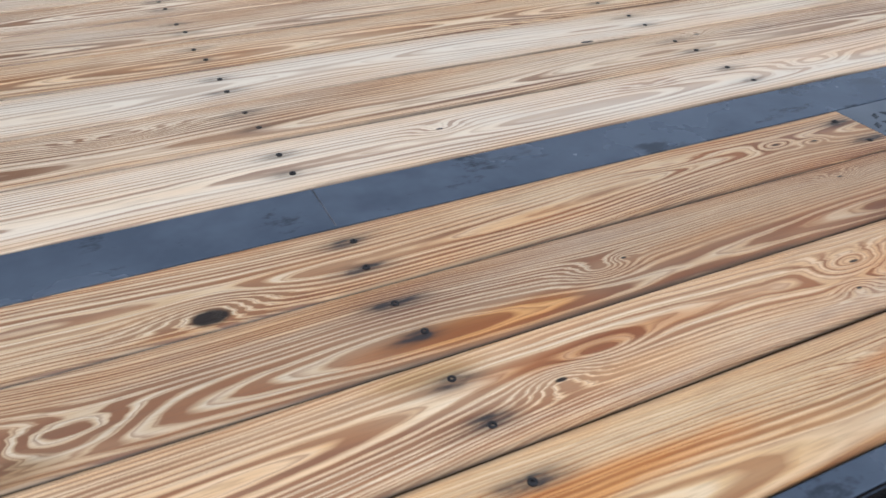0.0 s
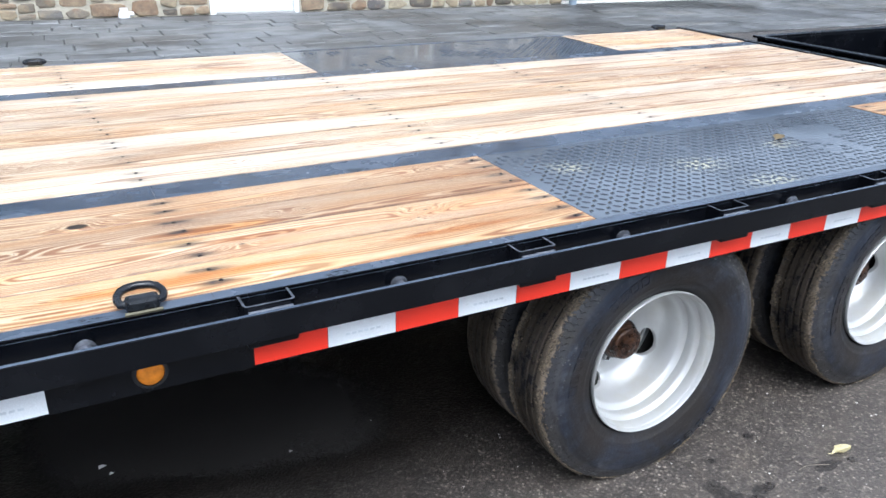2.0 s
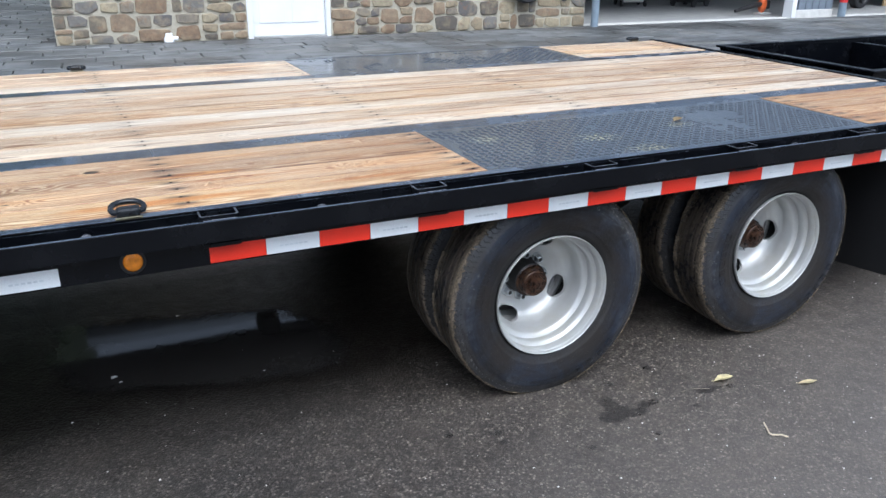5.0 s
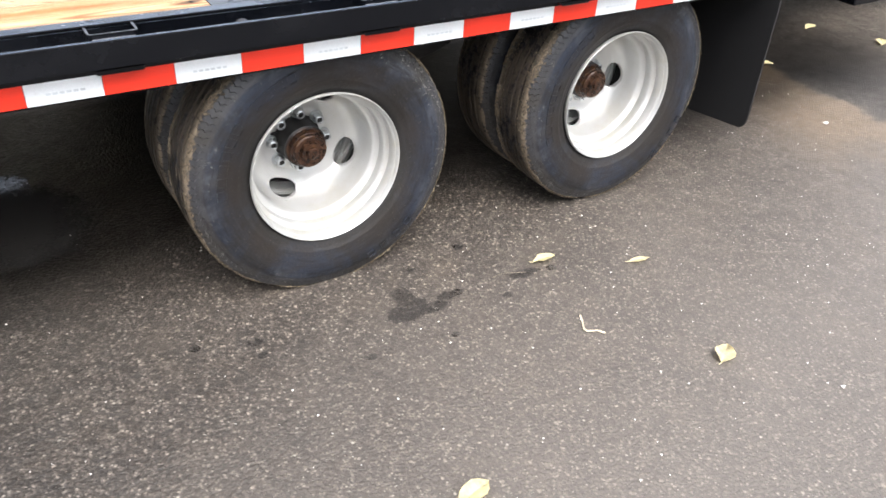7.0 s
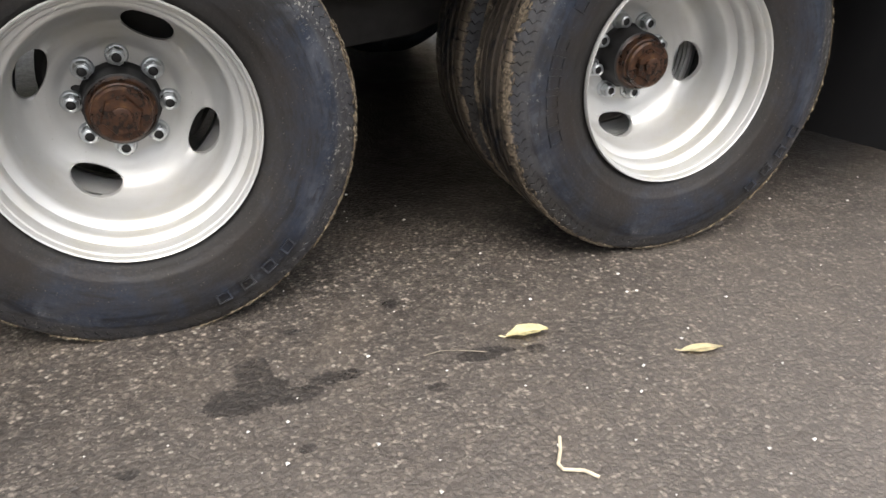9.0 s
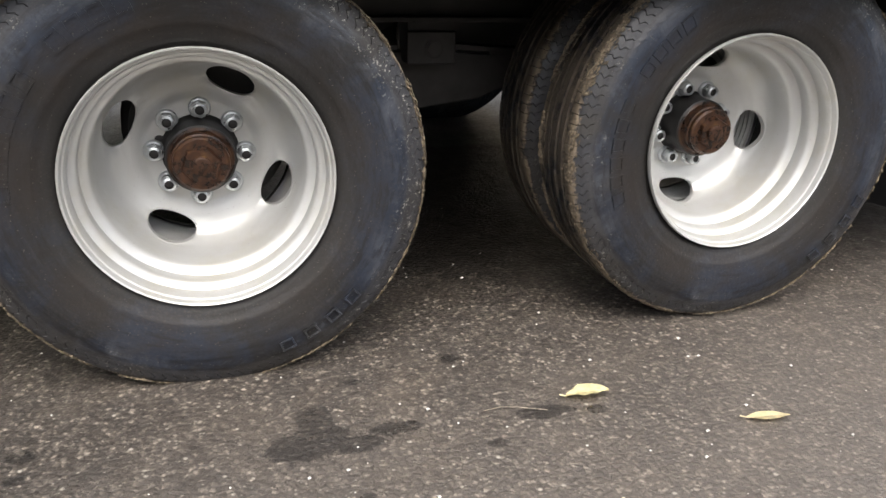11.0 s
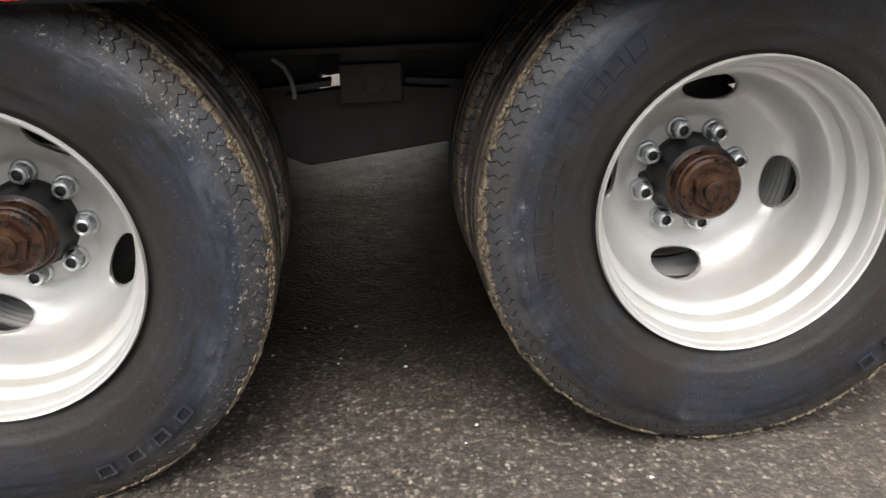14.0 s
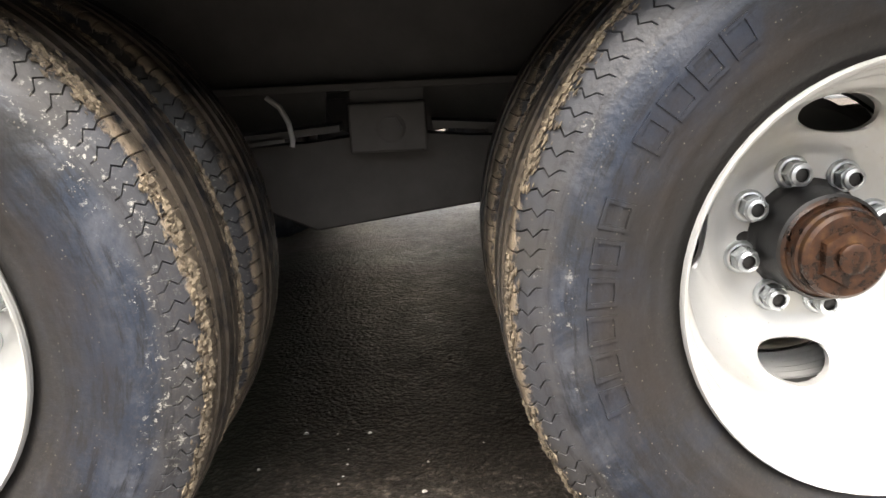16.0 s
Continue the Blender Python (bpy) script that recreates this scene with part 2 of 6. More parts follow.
SCREW_ROWS = ((-1.188, 0.055), (-0.29, 0.0), (0.62, 0.0), (1.6, 0.0), (2.36, 0.0))
NEAR_KNOTS = [
    # x, y, reach along, reach across, strength, heart
    (-1.424, 0.538, 0.075, 0.022, 0.026, 0.0), (-1.424, 0.522, 0.034, 0.02, 0.006, 0.95), (-0.941, 0.416, 0.05, 0.02, 0.03, 0.0), (-0.9, 0.425, 0.02, 0.009, -0.014, 0.3),
    (-1.102, 0.269, 0.045, 0.018, 0.026, 0.22), (-1.03, 0.29, 0.06, 0.012, -0.016, 0.0), (-1.605, 0.402, 0.085, 0.026, 0.03, 0.0), (-1.654, 0.273, 0.055, 0.022, 0.035, 0.3),
    (-0.45, 0.465, 0.035, 0.014, 0.026, 0.2), (-0.621, 0.296, 0.07, 0.022, 0.036, 0.15), (-0.663, 0.252, 0.03, 0.012, 0.02, 0.2), (-0.463, 0.585, 0.04, 0.012, 0.02, 0.25),
    (-0.39, 0.57, 0.03, 0.011, 0.02, 0.3), (-0.7, 0.15, 0.12, 0.016, 0.016, 0.0), (-1.44, 0.14, 0.12, 0.018, 0.016, 0.0), (-0.68, 0.6, 0.09, 0.012, 0.014, 0.0),
]
BLOTS = ((-1.25, 0.14, 0.3, 0.022, (0.92, 0.6, 0.3), 0.9), (-0.6, 0.15, 0.2, 0.016, (0.85, 0.52, 0.28), 0.85), (-1.02, 0.3, 0.2, 0.014, (0.72, 0.46, 0.27), 0.8), (-1.13, 0.382, 0.16, 0.026, (1.0, 0.62, 0.26), 0.85), (-1.23, 0.334, 0.07, 0.016, (0.72, 0.66, 0.5), 0.9), (-0.42, 0.36, 0.09, 0.03, (0.6, 0.56, 0.56), 0.7), (-1.67, 0.375, 0.07, 0.02, (0.55, 0.5, 0.42), 0.8))
# near boards in a warmer, darker tone than the middle and far ones
WOOD_NEAR = make_wood("deck_wood_warm", NEAR_KNOTS, (0.565, 0.38, 0.193), (0.2, 0.077, 0.026), SCREW_ROWS, BLOTS)
MID_KNOTS = [(-0.958, 0.821, 0.045, 0.018, 0.028, 0.2), (-0.218, 1.008, 0.035, 0.015, 0.026, 0.3), (-1.452, 0.99, 0.1, 0.02, 0.03, 0.0), (-0.504, 0.832, 0.06, 0.014, 0.018, 0.0), (-0.1, 0.8, 0.09, 0.02, 0.03, 0.0)]
WOOD_MID = make_wood("deck_wood_pale", MID_KNOTS, (0.69, 0.51, 0.318), (0.19, 0.086, 0.036), SCREW_ROWS, ring=0.0102)


def make_black_paint():
    m = Mat("black_gloss_paint", rough=0.22, base=(0.012, 0.013, 0.016))
    n = m.noise(m.pos(), 9.0, 4.0)
    m.set(Base_Color=m.mix(m.ramp(n, (0.45, 0), (0.75, 1)), (0.0026, 0.0031, 0.0046), (0.006, 0.0066, 0.0085)), Roughness=m.ramp(n, (0.3, 0.16), (0.7, 0.32)))
    m.b.inputs["Specular IOR Level"].default_value = 0.2
    m.bump(m.noise(m.pos(), 120.0, 2.0), 0.08, 0.001)
    return m.m


def make_deck_steel():
    """Black painted deck steel, damp and dirty; sky sheen put into its colour."""
    m = Mat("damp_painted_steel", rough=0.25)
    n = m.noise(m.pos(), 5.0, 4.0)
    fine = m.noise(m.pos(), 60.0, 3.0)
    col = m.mix(m.ramp(n, (0.35, 0), (0.7, 1)), (0.044, 0.058, 0.082), (0.084, 0.105, 0.138))
    spots = m.ramp(m.noise(m.vec(m.math("MULTIPLY", m.xyz(m.pos())[0], 0.5), m.xyz(m.pos())[1], 0.0), 13.0, 5.0, 0.7), (0.56, 0.0), (0.64, 0.75))
    col = m.mix(spots, col, (0.017, 0.021, 0.028))
    dirt = m.ramp(m.noise(m.pos(), 3.2, 5.0, 0.65), (0.66, 0), (0.78, 0.55))
    col = m.mix(dirt, col, (0.16, 0.13, 0.075))
    m.set(Base_Color=col, Roughness=m.ramp(n, (0.4, 0.12), (0.62, 0.36)))
    m.bump(fine, 0.1, 0.001)
    return m.m


def make_plate():
    """Wet black tread plate with thin dried silt."""
    m = Mat("wet_tread_plate", rough=0.15)
    n = m.noise(m.pos(), 4.0, 4.0)
    col = m.mix(m.ramp(n, (0.35, 0), (0.7, 1)), (0.068, 0.081, 0.099), (0.105, 0.121, 0.142))
    silt_light = m.ramp(m.noise(m.pos(), 5.5, 5.0, 0.7), (0.66, 0), (0.76, 0.4))
    col = m.mix(silt_light, col, (0.2, 0.19, 0.11))
    g = m.xyz(m.pos())
    for bx, by, sx, sy in ((0.31, 0.297, 0.085, 0.055), (0.395, 0.102, 0.075, 0.045), (0.727, 0.361, 0.06, 0.035), (-0.087, 0.43, 0.05, 0.045)):  # dried pollen
        b = m.math("MULTIPLY", m.blob(g[0], g[1], bx, by, sx, sy), m.ramp(m.noise(m.pos(), 70.0, 4.0, 0.7), (0.45, 0.0), (0.6, 1.0)))
        col = m.mix(m.math("MULTIPLY", b, 0.8), col, (0.45, 0.42, 0.25))
    m.set(Base_Color=col, Roughness=m.ramp(m.noise(m.pos(), 2.3, 5.0, 0.65), (0.42, 0.06), (0.68, 0.26)))
    m.b.inputs["Specular IOR Level"].default_value = 0.62
    m.bump(m.noise(m.pos(), 25.0, 2.0), 0.05, 0.002)
    return m.m


def make_rubber():
    m = Mat("tyre_rubber", rough=0.55)
    p = m.local()
    g = m.xyz(p)
    rad = m.math("SQRT", m.math("ADD", m.math("MULTIPLY", g[0], g[0]), m.math("MULTIPLY", g[2], g[2])))
    n = m.noise(p, 6.0, 3.0)
    col = m.mix(m.ramp(n, (0.35, 0), (0.7, 1)), (0.011, 0.0104, 0.0102), (0.023, 0.0214, 0.0204))
    bloom = m.noise(p, 5.0, 7.0, 0.72, distort=0.6)
    blue = m.math("MULTIPLY", m.ramp(bloom, (0.42, 0.1), (0.56, 0.9)), m.ramp(m.math("MULTIPLY_ADD", m.noise(p, 6.0, 5.0, 0.75), 0.3, rad), (0.39, 0.0), (0.46, 1), (0.55, 1), (0.6, 0.3)))
    col = m.mix(blue, col, (0.016, 0.0225, 0.037))
    grey = m.math("MULTIPLY", m.ramp(m.noise(p, 11.0, 6.0, 0.7, distort=0.8), (0.5, 0), (0.68, 0.8)), m.ramp(rad, (0.3, 0.0), (0.34, 1), (0.378, 0.2)))
    col = m.mix(grey, col, (0.072, 0.077, 0.09))
    shoulder = m.math("MULTIPLY", m.ramp(rad, (0.346, 0), (0.354, 1), (0.384, 1), (0.388, 0)), m.ramp(g[1], (0.03, 1.0), (0.036, 0.0)))
    col = m.mix(m.math("MULTIPLY", shoulder, 0.5), col, (0.05, 0.046, 0.042))
    tread = m.ramp(m.math("ABSOLUTE", m.math("SUBTRACT", g[1], 0.107)), (0.06, 0.75), (0.078, 0.0))
    col = m.mix(tread, col, (0.011, 0.0102, 0.0096))
    # dried mud caught on the shoulder's edge and in the grooves
    lump = m.noise(p, 42.0, 6.0, 0.75)
    mudband = m.ramp(rad, (0.374, 0.0), (0.384, 0.5), (0.389, 0.72), (0.394, 0.5))
    patch = m.math("MULTIPLY_ADD", m.noise(p, 7.0, 3.0), 0.5, -0.25)
    mud = m.ramp(m.math("ADD", patch, m.math("ADD", m.math("MULTIPLY", mudband, 0.62), m.math("MULTIPLY", lump, 0.9))), (0.74, 0), (0.82, 1))
    mud = m.math("MULTIPLY", mud, m.ramp(m.math("ABSOLUTE", m.math("SUBTRACT", g[1], 0.107)), (0.03, 0.22), (0.06, 0.4), (0.074, 1.0)))
    col = m.mix(mud, col, m.mix(m.noise(p, 70.0, 4.0, 0.7), (0.07, 0.056, 0.042), (0.33, 0.26, 0.185)))
    fleck = m.math("MULTIPLY", m.ramp(m.voronoi(p, 120.0), (0.1, 1), (0.18, 0)), m.ramp(rad, (0.372, 0), (0.38, 0.7)))
    col = m.mix(m.math("MULTIPLY", fleck, m.ramp(m.noise(p, 20.0, 2.0), (0.5, 0), (0.62, 1))), col, (0.25, 0.2, 0.14))
    # brown dust over the walls
    dust = m.math("MULTIPLY", m.ramp(m.noise(p, 190.0, 3.0, 0.7), (0.52, 0), (0.7, 0.22)), m.ramp(m.noise(p, 4.0, 3.0), (0.4, 0.0), (0.65, 1.0)))
    col = m.mix(dust, col, (0.12, 0.095, 0.07))
    # pale scuffed flakes on the outer wall
    flake = m.ramp(m.noise(p, 150.0, 4.0, 0.75), (0.58, 0), (0.63, 1))
    zone = m.math("MULTIPLY", m.ramp(m.noise(p, 9.0, 3.0, 0.7), (0.54, 0), (0.62, 1)), m.ramp(rad, (0.325, 0), (0.34, 1), (0.37, 1), (0.378, 0)))
    side = m.math("MULTIPLY", m.math("MULTIPLY", m.ramp(g[0], (0.2, 0.0), (0.28, 1.0)), m.ramp(rad, (0.328, 0), (0.345, 1), (0.378, 1), (0.384, 0))), m.ramp(m.noise(p, 16.0, 3.0, 0.7), (0.42, 0), (0.54, 1)))
    zone = m.math("MAXIMUM", zone, side)
    col = m.mix(m.math("MULTIPLY", m.math("MULTIPLY", flake, zone), 0.8), col, (0.35, 0.34, 0.3))
    scuff = m.noise(m.vec(m.math("MULTIPLY", m.math("ARCTAN2", g[2], g[0]), 3.0), m.math("MULTIPLY", rad, 60.0), 2.0), 1.6, 5.0, 0.75)
    outer = m.ramp(m.math("ABSOLUTE", m.math("SUBTRACT", g[1], 0.107)), (0.085, 0.0), (0.092, 1.0))
    col = m.mix(m.math("MULTIPLY", outer, m.ramp(scuff, (0.36, 0.75), (0.5, 0.0))), col, (0.007, 0.0065, 0.0065))
    col = m.mix(m.math("MULTIPLY", outer, m.ramp(scuff, (0.56, 0.0), (0.74, 0.5))), col, (0.055, 0.056, 0.062))
    brown = m.math("MULTIPLY", outer, m.math("MULTIPLY", m.ramp(rad, (0.235, 1.0), (0.3, 0.8), (0.325, 0.0)), m.ramp(m.noise(p, 9.0, 4.0, 0.7), (0.4, 0.15), (0.65, 0.8))))
    col = m.mix(brown, col, (0.021, 0.0165, 0.0135))
    dot = m.math("MULTIPLY", m.ramp(m.voronoi(p, 210.0), (0.12, 1.0), (0.22, 0.0)), m.math("GREATER_THAN", m.xyz(m.voronoi(p, 210.0, out="Color"))[1], 0.86))
    col = m.mix(m.math("MULTIPLY", m.math("MULTIPLY", dot, outer), 0.6), col, (0.17, 0.15, 0.12))
    m.set(Base_Color=col, Roughness=m.math("MULTIPLY_ADD", blue, -0.2, m.math("MULTIPLY_ADD", n, 0.3, 0.4)))
    m.put(m.b.inputs["Specular IOR Level"], m.math("MULTIPLY_ADD", tread, -0.33, 0.38))
    m.bump(m.math("MULTIPLY_ADD", m.noise(p, 130.0, 3.0), 0.3, m.math("MULTIPLY", mud, m.math("ADD", lump, 0.4))), 0.6, 0.005)
    return m.m


def make_rim():
    m = Mat("silver_wheel_paint", rough=0.35, metal=0.45, base=(0.62, 0.62, 0.61))
    p = m.local()
    n = m.noise(p, 14.0, 4.0)
    col = m.mix(m.ramp(n, (0.4, 0), (0.75, 0.4)), (0.52, 0.523, 0.515), (0.44, 0.43, 0.39))
    speck = m.ramp(m.voronoi(p, 55.0), (0.03, 0.6), (0.06, 0))
    col = m.mix(m.ramp(m.noise(p, 7.0, 5.0, 0.7), (0.5, 0.0), (0.78, 0.4)), col, (0.46, 0.43, 0.32))
    m.set(Base_Color=m.mix(speck, col, (0.22, 0.2, 0.17)), Roughness=m.math("MULTIPLY_ADD", n, 0.2, 0.32))
    m.bump(m.noise(p, 300.0, 2.0), 0.06, 0.001)
    return m.m


def make_rust():
    m = Mat("rusty_iron", rough=0.5, metal=0.25)
    p = m.local()
    n = m.noise(p, 45.0, 5.0, 0.65)
    col = m.ramp(n, (0.36, (0.012, 0.008, 0.006)), (0.54, (0.055, 0.022, 0.01)), (0.68, (0.11, 0.056, 0.02)), (0.8, (0.22, 0.135, 0.05)))
    m.set(Base_Color=col, Roughness=m.ramp(n, (0.35, 0.14), (0.68, 0.7)))
    m.bump(n, 0.5, 0.002)
    return m.m


def plain(name, base, rough=0.6, metal=0.0, vary=0.25, scale=8.0, bump=0.15):
    m = Mat(name, rough=rough, metal=metal, base=base)
    n = m.noise(m.pos(), scale, 4.0, 0.6)
    col = m.mix(m.ramp(n, (0.3, 0), (0.72, 1)), tuple(c * (1 - vary) for c in base), tuple(min(1, c * (1 + vary)) for c in base))
    m.set(Base_Color=col, Roughness=m.math("MULTIPLY_ADD", n, 0.2, max(0.05, rough - 0.1)))
    if bump:
        m.bump(m.noise(m.pos(), scale * 12, 3.0), bump, 0.002)
    return m.m


def make_tape(name, base, flecks):
    """Prismatic reflective tape: a fine grid of cells and scuffs."""
    m = Mat(name, rough=0.3)
    p = m.pos()
    cells = m.voronoi(p, 380.0)
    scuff = m.ramp(m.noise(p, 25.0, 4.0, 0.7), (0.6, 0), (0.8, flecks))
    col = m.mix(scuff, base, (0.4, 0.38, 0.36))
    col = m.mix(m.ramp(cells, (0.25, 0.0), (0.6, 0.22)), col, tuple(c * 0.6 for c in base))
    m.set(Base_Color=col)
    m.bump(cells, 0.1, 0.0005)
    return m.m


ASPHALT_STAINS = [  # x, y, reach, reach: spilt oil and water
    (0.111, -0.186, 0.062, 0.045), (0.151, -0.126, 0.036, 0.06), (0.196, -0.196, 0.055, 0.026), (0.146, -0.176, 0.06, 0.05), (0.281, -0.169, 0.05, 0.018), (0.541, -0.186, 0.06, 0.02),
    (0.636, -0.201, 0.02, 0.015), (0.430, -0.253, 0.022, 0.014), (-0.306, -0.101, 0.022, 0.02), (-0.302, -0.161, 0.02, 0.016), (0.435, 0.031, 0.022, 0.018),
    (0.230, -0.008, 0.018, 0.012), (-0.054, -0.301, 0.018, 0.014), (0.196, -0.331, 0.016, 0.012), (-0.454, -0.051, 0.02, 0.014),
]


def make_asphalt():
    m = Mat("worn_asphalt", rough=0.7)
    p = m.pos()
    g = m.xyz(p)
    big = m.noise(p, 0.7, 4.0)
    mid = m.noise(p, 14.0, 4.0, 0.65)
    stir = m.xyz(m.noise(p, 150.0, 2.0, 0.6, out=1))
    pw = m.vec(m.math("MULTIPLY_ADD", stir[0], 0.012, g[0]), m.math("MULTIPLY_ADD", stir[1], 0.012, g[1]), g[2])  # uneven grains
    stone = m.voronoi(pw, 128.0)
    tint = m.voronoi(pw, 128.0, out="Color")
    tone = m.xyz(tint)[0]
    col = m.ramp(tone, (0.0, (0.036, 0.033, 0.031)), (0.5, (0.088, 0.08, 0.073)), (0.78, (0.15, 0.136, 0.122)), (0.92, (0.24, 0.22, 0.195)), (1.0, (0.42, 0.39, 0.345)))
    col = m.mix(m.ramp(stone, (0.3, 0), (0.62, 0.7)), col, (0.032, 0.03, 0.029))
    col = m.mix(m.ramp(big, (0.35, 0.0), (0.7, 0.3)), col, (0.115, 0.102, 0.09))
    col = m.mix(m.ramp(mid, (0.45, 0.0), (0.75, 0.45)), col, (0.05, 0.048, 0.047))
    col = m.mix(m.ramp(m.noise(p, 45.0, 4.0, 0.7), (0.5, 0.0), (0.66, 0.5)), col, (0.028, 0.027, 0.027))
    col = m.mix(m.ramp(m.noise(p, 4.5, 4.0, 0.65), (0.5, 0.0), (0.72, 0.25)), col, (0.15, 0.13, 0.108))
    col = m.mix(1.0, col, (0.94, 0.878, 0.825), "MULTIPLY")
    # a band of sandy, broken surface beyond the mud flap
    along = m.math("MULTIPLY_ADD", m.noise(p, 3.5, 4.0, 0.65), 0.34, m.math("MULTIPLY_ADD", g[1], -0.1, g[0]))
    sand = m.math("MULTIPLY", m.ramp(m.math("MULTIPLY", along, 0.2), (0.43, 0.0), (0.52, 0.85), (0.573, 0.85), (0.58, 0.0)), m.ramp(m.math("MULTIPLY_ADD", m.noise(p, 5.0, 3.0), 0.6, g[1]), (0.0, 0.0), (0.25, 1.0)))
    col = m.mix(m.math("MULTIPLY", sand, m.ramp(m.noise(p, 40.0, 4.0), (0.3, 0.5), (0.6, 1))), col, (0.18, 0.13, 0.082))
    patch = m.ramp(m.math("MULTIPLY", along, 0.2), (0.576, 0.0), (0.584, 0.85), (0.7, 0.85), (0.76, 0.0))  # a darker repair in the surface
    col = m.mix(patch, col, m.mix(1.0, col, (0.3, 0.305, 0.315), "MULTIPLY"))
    # broad patches, darker towards -x
    damp_dark = m.ramp(m.math("ADD", m.math("MULTIPLY", m.noise(p, 1.1, 4.0), 0.9), m.math("MULTIPLY", g[0], -0.42)), (0.46, 0.0), (0.95, 0.74))
    col = m.mix(damp_dark, col, m.mix(1.0, col, (0.43, 0.45, 0.49), "MULTIPLY"))
    dry = m.ramp(m.math("ADD", m.math("MULTIPLY", m.noise(p, 1.3, 4.0), 0.6), m.math("MULTIPLY_ADD", g[1], -0.6, m.math("MULTIPLY", g[0], 0.16))), (0.35, 0.0), (1.0, 0.4))
    col = m.mix(dry, col, (0.2, 0.18, 0.16))
    for size, share, shade in ((66.0, 0.955, (0.4, 0.37, 0.32)), (105.0, 0.9, (0.32, 0.29, 0.25)), (170.0, 0.8, (0.24, 0.22, 0.19))):
        chip = m.math("MULTIPLY", m.ramp(m.math("MULTIPLY_ADD", m.noise(p, 110.0, 2.0), 0.35, m.voronoi(p, size)), (0.34, 1), (0.48, 0)), m.math("GREATER_THAN", m.xyz(m.voronoi(p, size, out="Color"))[1], share))
        col = m.mix(m.math("MULTIPLY", chip, m.math("MULTIPLY_ADD", damp_dark, -0.45, 0.72)), col, shade)
    wet_shade = m.ramp(m.math("MULTIPLY", m.math("MULTIPLY_ADD", m.noise(p, 1.7, 4.0), 0.5, g[1]), 0.25), (0.1125, 0.0), (0.2, 0.94), (0.47, 0.94), (0.57, 0.0))  # wet beyond the near wheels, with the trailer's shade put into the colour
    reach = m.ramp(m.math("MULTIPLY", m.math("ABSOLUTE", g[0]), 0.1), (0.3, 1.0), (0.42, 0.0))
    wet_shade = m.math("MULTIPLY", wet_shade, reach)
    col = m.mix(wet_shade, col, m.mix(1.0, col, (0.15, 0.146, 0.143), "MULTIPLY"))
    silt_light = m.ramp(m.math("MULTIPLY", m.math("MULTIPLY_ADD", m.noise(p, 2.5, 4.0, 0.65), 0.5, g[1]), 0.2), (0.42, 0.0), (0.5, 0.75), (0.62, 0.75), (0.7, 0.0))  # daylight at the far side put into the colour as a pale band
    col = m.mix(m.math("MULTIPLY", m.math("MULTIPLY", silt_light, reach), m.ramp(tone, (0.1, 0.4), (0.7, 1.0))), col, (0.36, 0.335, 0.3))
    wet = None
    for sx, sy, a, b in ASPHALT_STAINS:
        k = m.blob(g[0], g[1], sx, sy, a, b)
        wet = k if wet is None else m.math("MAXIMUM", wet, k)
    wet = m.ramp(m.math("MULTIPLY_ADD", m.noise(p, 22.0, 5.0, 0.7), 1.1, wet), (0.98, 0), (1.1, 1))
    col = m.mix(m.math("MULTIPLY", wet, 0.62), col, (0.012, 0.0115, 0.012))
    m.put(m.b.inputs["Specular IOR Level"], m.ramp(m.math("MULTIPLY", g[1], 0.25), (0.05, 0.42), (0.15, 0.1), (0.4, 0.1), (0.5, 0.7), (0.55, 1.0)))  # sheen held down under the trailer, raised towards its far side
    m.set(Base_Color=col, Roughness=m.math("MULTIPLY_ADD", wet, -0.15, m.mix(wet_shade, m.ramp(mid, (0.3, 0.34), (0.7, 0.58)), m.ramp(mid, (0.3, 0.32), (0.7, 0.46)))))
    coarse = m.math("MULTIPLY", m.math("SUBTRACT", 0.7, m.voronoi(pw, 96.0)), m.xyz(m.voronoi(pw, 96.0, out="Color"))[2])
    relief = m.math("MULTIPLY_ADD", m.math("MULTIPLY", coarse, wet_shade), 1.5, m.math("SUBTRACT", 0.6, stone))
    m.bump(m.math("MULTIPLY_ADD", mid, 0.2, relief), 0.62, 0.0042)
    return m.m


def make_stone():
    m = Mat("field_stone", rough=0.8)
    p = m.pos()
    r = m.rnd()
    isl = m.node("NewGeometry").outputs["Random Per Island"]
    pick = m.math("FRACT", m.math("ADD", r, isl))
    base = m.ramp(pick, (0.0, (0.12, 0.105, 0.088)), (0.14, (0.34, 0.275, 0.18)), (0.27, (0.19, 0.18, 0.165)), (0.4, (0.4, 0.34, 0.23)), (0.52, (0.24, 0.16, 0.1)), (0.63, (0.25, 0.215, 0.165)), (0.75, (0.13, 0.122, 0.118)), (0.86, (0.28, 0.2, 0.13)), (0.94, (0.18, 0.15, 0.11)), mode="CONSTANT")
    n = m.noise(p, 13.0, 6.0, 0.7)
    col = m.mix(m.ramp(n, (0.3, 0.6), (0.62, 0.0)), base, (0.1, 0.088, 0.075))
    col = m.mix(m.ramp(m.noise(p, 6.0, 4.0, 0.65), (0.48, 0.0), (0.68, 0.6)), col, (0.36, 0.29, 0.185))
    col = m.mix(m.ramp(m.noise(p, 9.0, 3.0), (0.58, 0.0), (0.7, 0.45)), col, (0.24, 0.13, 0.07))
    m.set(Base_Color=col)
    m.bump(n, 0.8, 0.02)
    return m.m


